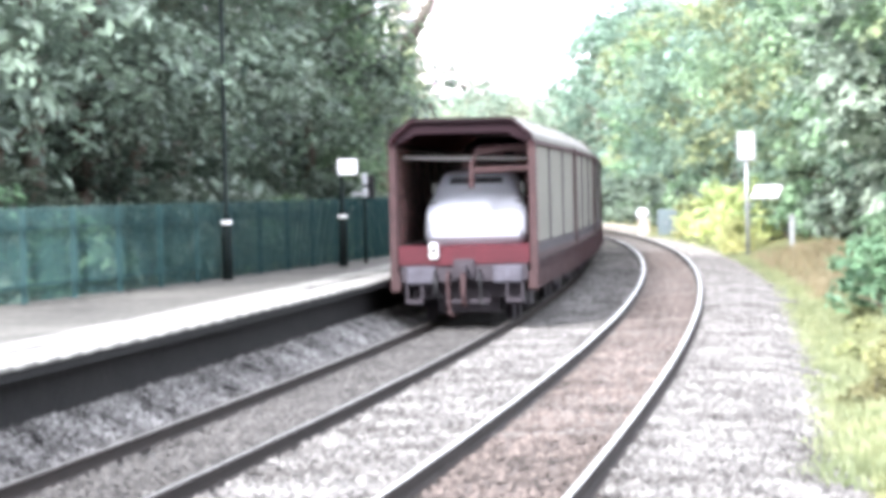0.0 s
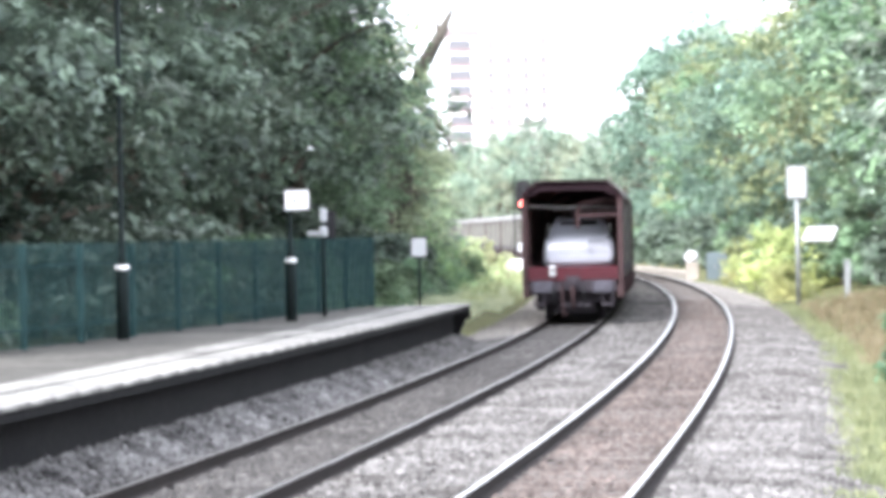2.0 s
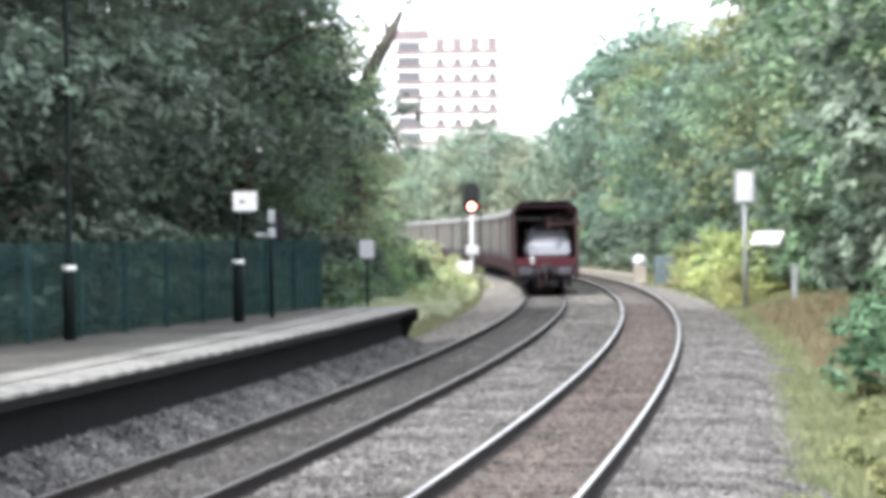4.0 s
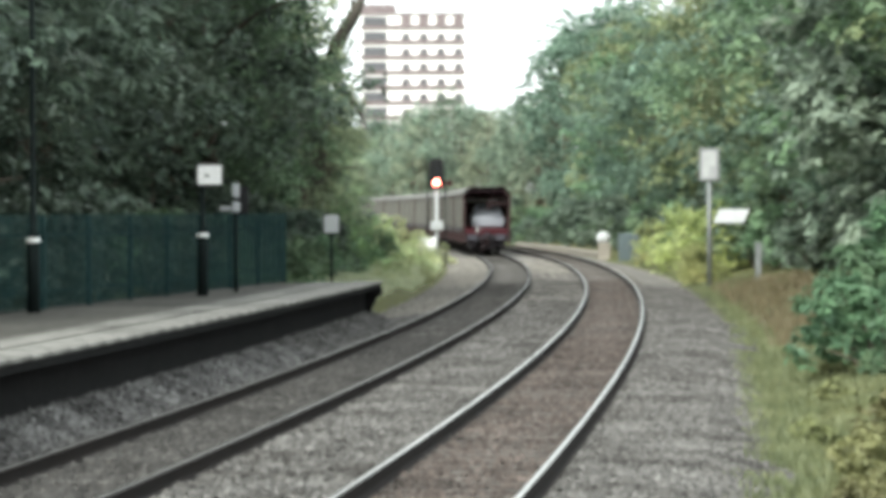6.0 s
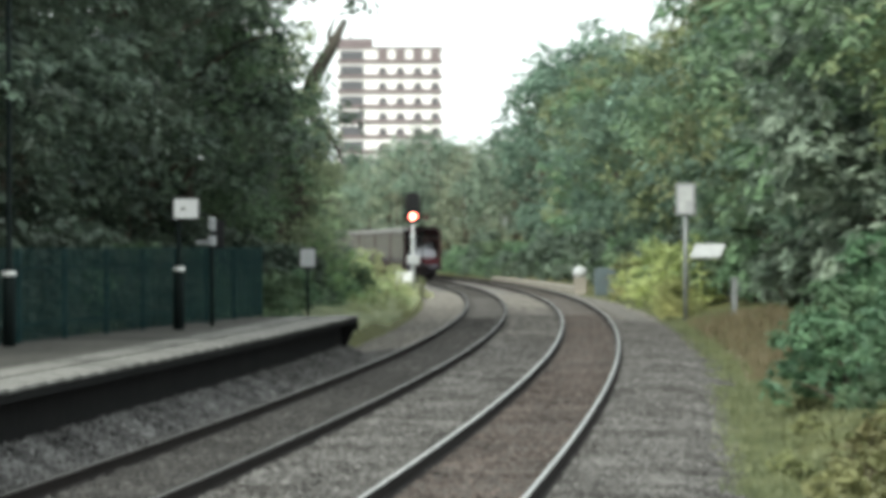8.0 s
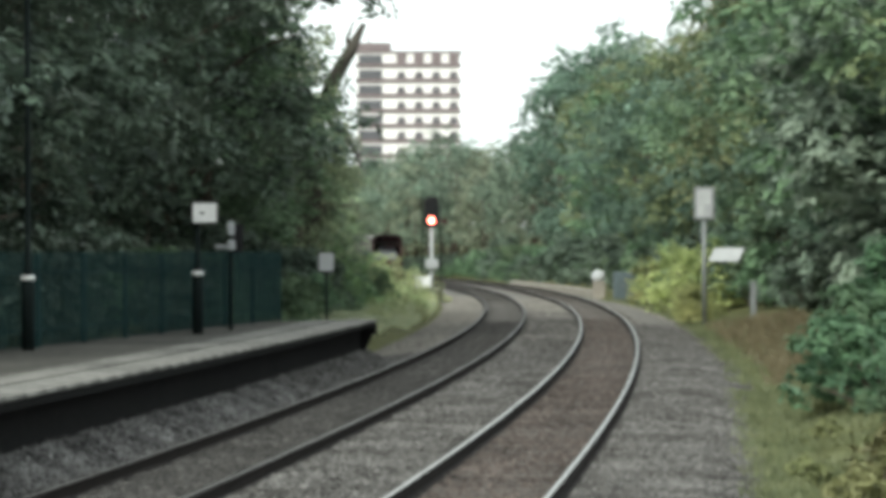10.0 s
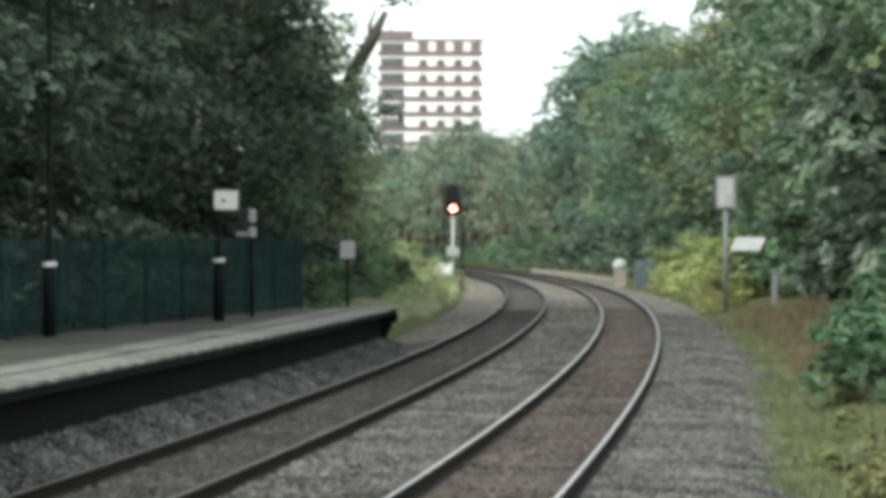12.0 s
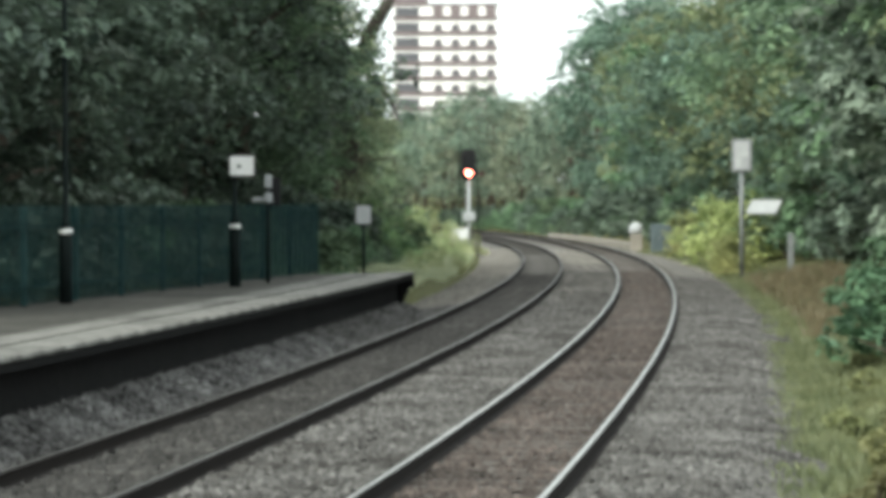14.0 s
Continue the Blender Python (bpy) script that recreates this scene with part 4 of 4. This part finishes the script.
def build_bushes():
    rnd = random.Random(9)
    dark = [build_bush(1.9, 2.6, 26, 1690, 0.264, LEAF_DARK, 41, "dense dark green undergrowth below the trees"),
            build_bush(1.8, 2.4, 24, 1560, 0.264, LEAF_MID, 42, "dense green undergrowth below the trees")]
    spots = [(58, 12.0, 0, 1.0), (64, 12.0, 1, 0.9)]
    s = 36.0
    while s < 150:
        spots.append((s, rnd.uniform(12.2, 13.2) if s < 68 or s > 126 else rnd.uniform(10.8, 12.2), rnd.choice((0, 0, 1)), rnd.uniform(0.7, 1.2)))
        s += rnd.uniform(2.2, 3.2)
    for s in range(36, 100, 3):
        spots.append((s, rnd.uniform(15, 17.5), 0, rnd.uniform(1.3, 1.9)))
    for s in range(72, 128, 5):
        spots.append((s, rnd.uniform(9.4, 10.6), 1, rnd.uniform(0.45, 0.8)))
    s = 80.0
    while s < 300:
        spots.append((s, -rnd.uniform(5.6, 7.2) if s > 114 else -rnd.uniform(8.0, 9.0), rnd.choice((0, 1, 1)), rnd.uniform(0.9, 1.5)))
        s += rnd.uniform(3.0, 4.2)
    for s in range(172, 236, 5):
        spots.append((s, rnd.uniform(12.0, 14.0), rnd.choice((0, 1)), rnd.uniform(0.8, 1.2)))
    for s in range(236, 350, 4):
        spots.append((s, -rnd.uniform(3.9, 5.2), rnd.choice((0, 1)), rnd.uniform(0.6, 0.95)))
    scatter(dark, spots, rnd, "undergrowth")
    near = [build_bush(1.2, 1.9, 24, 2200, 0.17, LEAF_SHRUB, 43, "leafy dark green shrub at the grass's edge")]
    scatter(near, [(47, -4.0, 0, 0.95), (51, -4.3, 0, 1.1), (55, -4.6, 0, 1.2), (60, -5.6, 0, 1.15), (66, -6.2, 0, 1.2), (72, -6.9, 0, 1.4), (43, -4.2, 0, 0.7), (78, -7.4, 0, 1.5)], rnd, "shrubs by the grass")
    ivy = [build_bush(1.1, 2.4, 26, 2400, 0.15, LEAF_YELLOW, 44, "bright yellow green climber covered bush by the track")]
    scatter(ivy, [(113, -2.9, 0, 0.7), (120, -3.1, 0, 1.0), (126, -3.9, 0, 1.9), (135, -3.8, 0, 1.85), (144, -3.8, 0, 1.75), (152, -3.6, 0, 1.45)], rnd, "yellow green bushes")
    sig = [build_bush(1.1, 1.9, 22, 1900, 0.16, LEAF_LIME, 45, "yellow green bush beside the signal")]
    scatter(sig, [(138, 9.7, 0, 1.0), (128, 9.1, 0, 0.8), (143, 8.9, 0, 0.7), (133, 10.1, 0, 1.0), (122, 8.4, 0, 0.4), (116, 8.4, 0, 0.45), (109, 7.9, 0, 0.35), (127, 8.4, 0, 0.4), (103, 8.3, 0, 0.4), (149, 9.3, 0, 1.0), (136, 8.6, 0, 0.5), (156, 7.0, 0, 0.55), (155, 8.2, 0, 0.75), (141, 8.0, 0, 0.75), (144, 7.5, 0, 0.45), (118, 7.4, 0, 0.35), (125, 7.5, 0, 0.35), (131, 7.7, 0, 0.42), (112, 7.2, 0, 0.28)], rnd, "bushes by the signal")
    fresh = [build_bush(1.5, 3.6, 26, 2600, 0.2, LEAF_FRESH, 47, "tall fresh green shrub beyond the platform end")]
    scatter(fresh, [(112, 9.8, 0, 0.75), (118, 10.9, 0, 1.0), (124, 11.4, 0, 1.05), (131, 11.9, 0, 0.95), (106, 9.7, 0, 0.6)], rnd, "fresh green shrubs")
    weed = [build_bush(0.55, 0.95, 20, 900, 0.13, LEAF_WEED, 46, "tall yellow green weeds in the grass", "weeds")]
    ws = [(28, -4.4, 0, 1.0), (26, -2.6, 0, 0.7), (36, -2.6, 0, 0.55), (42, -3.0, 0, 0.6), (48, -3.2, 0, 0.7), (38, -4.9, 0, 1.2), (29, -3.0, 0, 0.9), (30, -3.7, 0, 1.0), (31.5, -3.2, 0, 0.8), (33, -3.9, 0, 1.0), (35, -3.5, 0, 0.9), (37, -4.2, 0, 1.0), (39, -3.8, 0, 0.8), (41, -4.4, 0, 1.0), (27, -3.1, 0, 0.8), (34, -4.6, 0, 1.1), (44, -4.9, 0, 1.1)]
    scatter(weed, ws, rnd, "weeds")
    # the broken dead tree at the end of the left-hand wood
    t = tagged(new("dead_tree"), "broken bare tree trunk with stubby branches", "tree")
    t.matrix_basis = place(112, 11.2, 0)
    bm = bmesh.new()
    tube(bm, [(0, 0, -0.5), (0.2, 0, 4), (0.35, 0, 7), (0.9, 0, 8.4), (1.5, 0, 9.4), (2.05, 0, 10.5)], [0.36, 0.32, 0.29, 0.28, 0.24, 0.1], 8)
    tube(bm, [(1.5, 0, 9.3), (1.45, 0, 10.0), (1.7, 0, 10.6)], [0.1, 0.08, 0.03], 7)
    tube(bm, [(0.3, 0, 6.6), (-0.7, 0, 8.2), (-1.0, 0, 9.0)], [0.14, 0.1, 0.05], 7)
    tube(bm, [(0.1, 0, 8.0), (0.9, -0.6, 6.9), (1.7, -0.9, 6.1), (2.0, -1.0, 5.3)], [0.12, 0.13, 0.1, 0.04], 7)
    part("trunk", bm, M_DEAD, t)


def blades(name, label, material, regions, seed, high):
    rng = np.random.default_rng(seed)
    v = []
    for s0, s1, o0, o1, count in regions:
        for _ in range(count):
            s, o = rng.uniform(s0, s1), o0 + (o1 - o0) * rng.uniform(0, 1)
            if noise.noise(Vector((s * 0.5, o * 0.8, seed))) < -0.25 or abs(o - o1) < 0.6 * abs(noise.noise(Vector((s * 0.35, 3.0, seed)))) + rng.uniform(0, 0.25):
                continue
            p = along(s, o, ground_z(o) - 0.03)
            h, a, ln = high * rng.uniform(0.5, 1.3), rng.uniform(0, 6.28), rng.uniform(0.1, 0.5)
            dx, dy = math.cos(a) * 0.012, math.sin(a) * 0.012
            lx, ly = math.cos(a + 1.6) * h * ln, math.sin(a + 1.6) * h * ln
            v += [(p.x - dx, p.y - dy, p.z), (p.x + dx, p.y + dy, p.z), (p.x + lx * 0.4 + dx, p.y + ly * 0.4 + dy, p.z + h * 0.65), (p.x + lx, p.y + ly, p.z + h)]
    me = bpy.data.meshes.new(name)
    me.from_pydata(v, [], [(i, i + 1, i + 2, i + 3) for i in range(0, len(v), 4)])
    me.materials.append(material)
    tagged(new(name, me), label, "grass", kind="stuff")


def build_grass():
    blades("grass", "yellow green grass on the bank beside the ballast", BLADE, [(16, 60, -4.8, -1.45, 48000), (60, 110, -5.5, -1.6, 16000), (110, 170, -4, -2.0, 4000)], 3, 0.19)
    blades("bank_grass", "pale fresh grass on the bank beside the signal", BLADE_FRESH, [(68.5, 100, 9.8, 7.3, 9000), (100, 158, 10, 7.0, 28000)], 6, 0.26)
    blades("brown_grass", "brownish seeding grass below the bushes", BLADE_BROWN, [(58, 104, -5.6, -2.5, 7500)], 4, 0.36)


build_woods()
build_bushes()
build_grass()


# ---- tracks ----
def stones(name, label, material, regions, seed):
    """Loose stones on the bed: small uneven lumps."""
    rng = np.random.default_rng(seed)
    base = np.array([(1, 0, 0), (-1, 0, 0), (0, 1, 0), (0, -1, 0), (0, 0, 1), (0, 0, -0.6)], float)
    tri = np.array([(0, 2, 4), (2, 1, 4), (1, 3, 4), (3, 0, 4), (2, 0, 5), (1, 2, 5), (3, 1, 5), (0, 3, 5)])
    vs = []
    for s0, s1, o0, o1, z0, z1, count in regions:
        s, u = rng.uniform(s0, s1, count), rng.uniform(0, 1, count)
        o, z = o0 + (o1 - o0) * u, z0 + (z1 - z0) * u
        h = H0 + K * s
        c = np.stack([X0 + (np.cos(h) - math.cos(H0)) / K - o * np.cos(h), (np.sin(h) - math.sin(H0)) / K - o * np.sin(h), z], 1)
        q = base[None] * rng.uniform(0.55, 1.25, (count, 6, 1)) * rng.uniform(0.024, 0.052, (count, 1, 1))
        a = rng.uniform(0, 6.28, count)
        ca, sa = np.cos(a)[:, None], np.sin(a)[:, None]
        r = np.stack([q[..., 0] * ca - q[..., 1] * sa, q[..., 0] * sa + q[..., 1] * ca, q[..., 2] + q[..., 0] * 0.3], 2)
        vs.append((r + c[:, None]).reshape(-1, 3))
    v = np.concatenate(vs)
    n = len(v) // 6
    f = (tri[None] + np.arange(n)[:, None, None] * 6).reshape(-1, 3)
    me = bpy.data.meshes.new(name)
    me.from_pydata(v.tolist(), [], f.tolist())
    me.materials.append(material)
    tagged(new(name, me), label, "ballast", kind="stuff")


def build_tracks():
    rail = [(-0.024, 0.0), (0.024, 0.0), (0.036, -0.012), (0.036, -0.035), (0.01, -0.05), (0.01, -0.135), (0.07, -0.155), (-0.07, -0.155), (-0.01, -0.135), (-0.01, -0.05), (-0.036, -0.035), (-0.036, -0.012)]
    idx = [1] + [0] * 11
    bm = box(bmesh.new(), -1.25, 1.25, -0.12, 0.12, -0.36, -0.152, 0.02)
    sl = {0: mesh_of("sleeper", bm, M_SLEEPER)}
    sl[2] = mesh_of("sleeper", box(bmesh.new(), -1.25, 1.25, -0.12, 0.12, -0.36, -0.152, 0.02), M_SLEEPER_D)
    rnd = random.Random(2)
    for r in (0, 2):
        t = tagged(new("track"), "curved railway track with rusty rails on concrete sleepers", "railway track", kind="structure")
        for k in (r, r + 1):
            part("rail", sweep([(RAILS[k] + o, z) for o, z in rail], -40, 460, 3, (M_RUST, M_RAILDARK if r else M_RAILTOP), idx), None, t, "rusty rail with a polished head")
        mid = RAILS[r] + GAUGE / 2
        for i in range(200):
            m = place(20 + i * 0.65, mid, rnd.uniform(-0.012, 0.006), rnd.uniform(-0.6, 0.6))
            part("sleeper", sl[r], None, t, at=m)
        bm = bmesh.new()
        for i in range(180):
            n0 = len(bm.verts)
            box(bm, -1.25, 1.25, -0.12, 0.12, -0.3, -0.172)
            bm.verts.ensure_lookup_table()
            m = place(150 + i * 1.3, mid)
            for vtx in bm.verts[n0:]:
                vtx.co = m @ vtx.co
        tagged(part("far_sleepers", bm, M_SLEEPER_D if r else M_SLEEPER, t), kind="stuff")


build_tracks()
stones("ballast_stones", "loose grey ballast stones beside the rails", M_STONE, [
    (13, 62, -2.4, -1.35, -0.44, -0.205, 11480), (13, 62, -1.35, -0.12, -0.205, -0.14, 12300), (13, 62, 1.62, 3.28, -0.15, -0.15, 12300), (18, 68, 5.0, 5.3, -0.15, -0.13, 3200),
    (52, 68, 5.3, 6.02, -0.13, 0.2, 2600), (62, 104, -2.4, -1.35, -0.44, -0.205, 5000), (62, 104, -1.35, -0.12, -0.205, -0.14, 5000), (66, 78, 5.0, 6.4, -0.15, -0.3, 1500), (62, 104, 1.62, 3.28, -0.15, -0.15, 4600), (104, 124, 1.62, 3.28, -0.15, -0.15, 2200), (104, 120, -2.4, -0.12, -0.42, -0.14, 1600)], 7)
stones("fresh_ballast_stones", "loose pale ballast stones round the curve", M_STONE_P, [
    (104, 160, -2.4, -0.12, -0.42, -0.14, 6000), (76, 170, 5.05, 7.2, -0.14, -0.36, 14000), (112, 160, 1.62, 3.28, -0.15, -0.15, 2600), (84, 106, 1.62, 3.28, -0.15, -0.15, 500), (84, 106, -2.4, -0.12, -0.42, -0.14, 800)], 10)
stones("dusty_ballast_stones", "dusty ballast stones below the platform wall", M_SOOTY, [(6, 52, 5.3, 6.02, -0.13, 0.2, 9400)], 9)
stones("rusty_ballast_stones", "brown stained ballast stones between the rails", M_STONE_B, [(13, 62, 0.1, 1.4, -0.17, -0.165, 8600), (62, 112, 0.1, 1.4, -0.17, -0.17, 4200)], 8)
stones("oily_ballast_stones", "dark oily ballast stones between the rails", M_STONE_D, [(13, 62, 3.5, 4.8, -0.16, -0.155, 9600), (62, 108, 3.5, 4.8, -0.17, -0.17, 4600)], 12)


# ---- what moves ----
def motions():
    """The train runs away round the curve; each wagon follows the track by its two ends."""
    REAR = [(0, 44), (0.5, 54.2), (1, 63.8), (1.5, 73), (2, 83), (2.5, 92.5), (3, 103), (3.5, 114.5), (4.5, 138.5), (5.5, 163.5), (6, 175.5), (6.5, 187), (7, 198.5), (7.5, 210.5), (8, 223), (8.5, 236.5), (9, 249.5), (10, 275), (11, 300), (12, 325), (13, 350), (14, 375)]
    for i, w in enumerate(wagons):
        rows = []
        for t, s in REAR:
            a, b = along(s + i * UNIT, TRAIN), along(s + i * UNIT + BODY, TRAIN)
            rows.append((t, pose(a.x, a.y, 0, 0, 0, math.degrees(math.atan2(a.x - b.x, b.y - a.y)))))
        walk(w, rows)
        if i == 0:
            walk(car, [(t, m @ pose(0.12, 1.3, 1.185)) for t, m in rows])


motions()
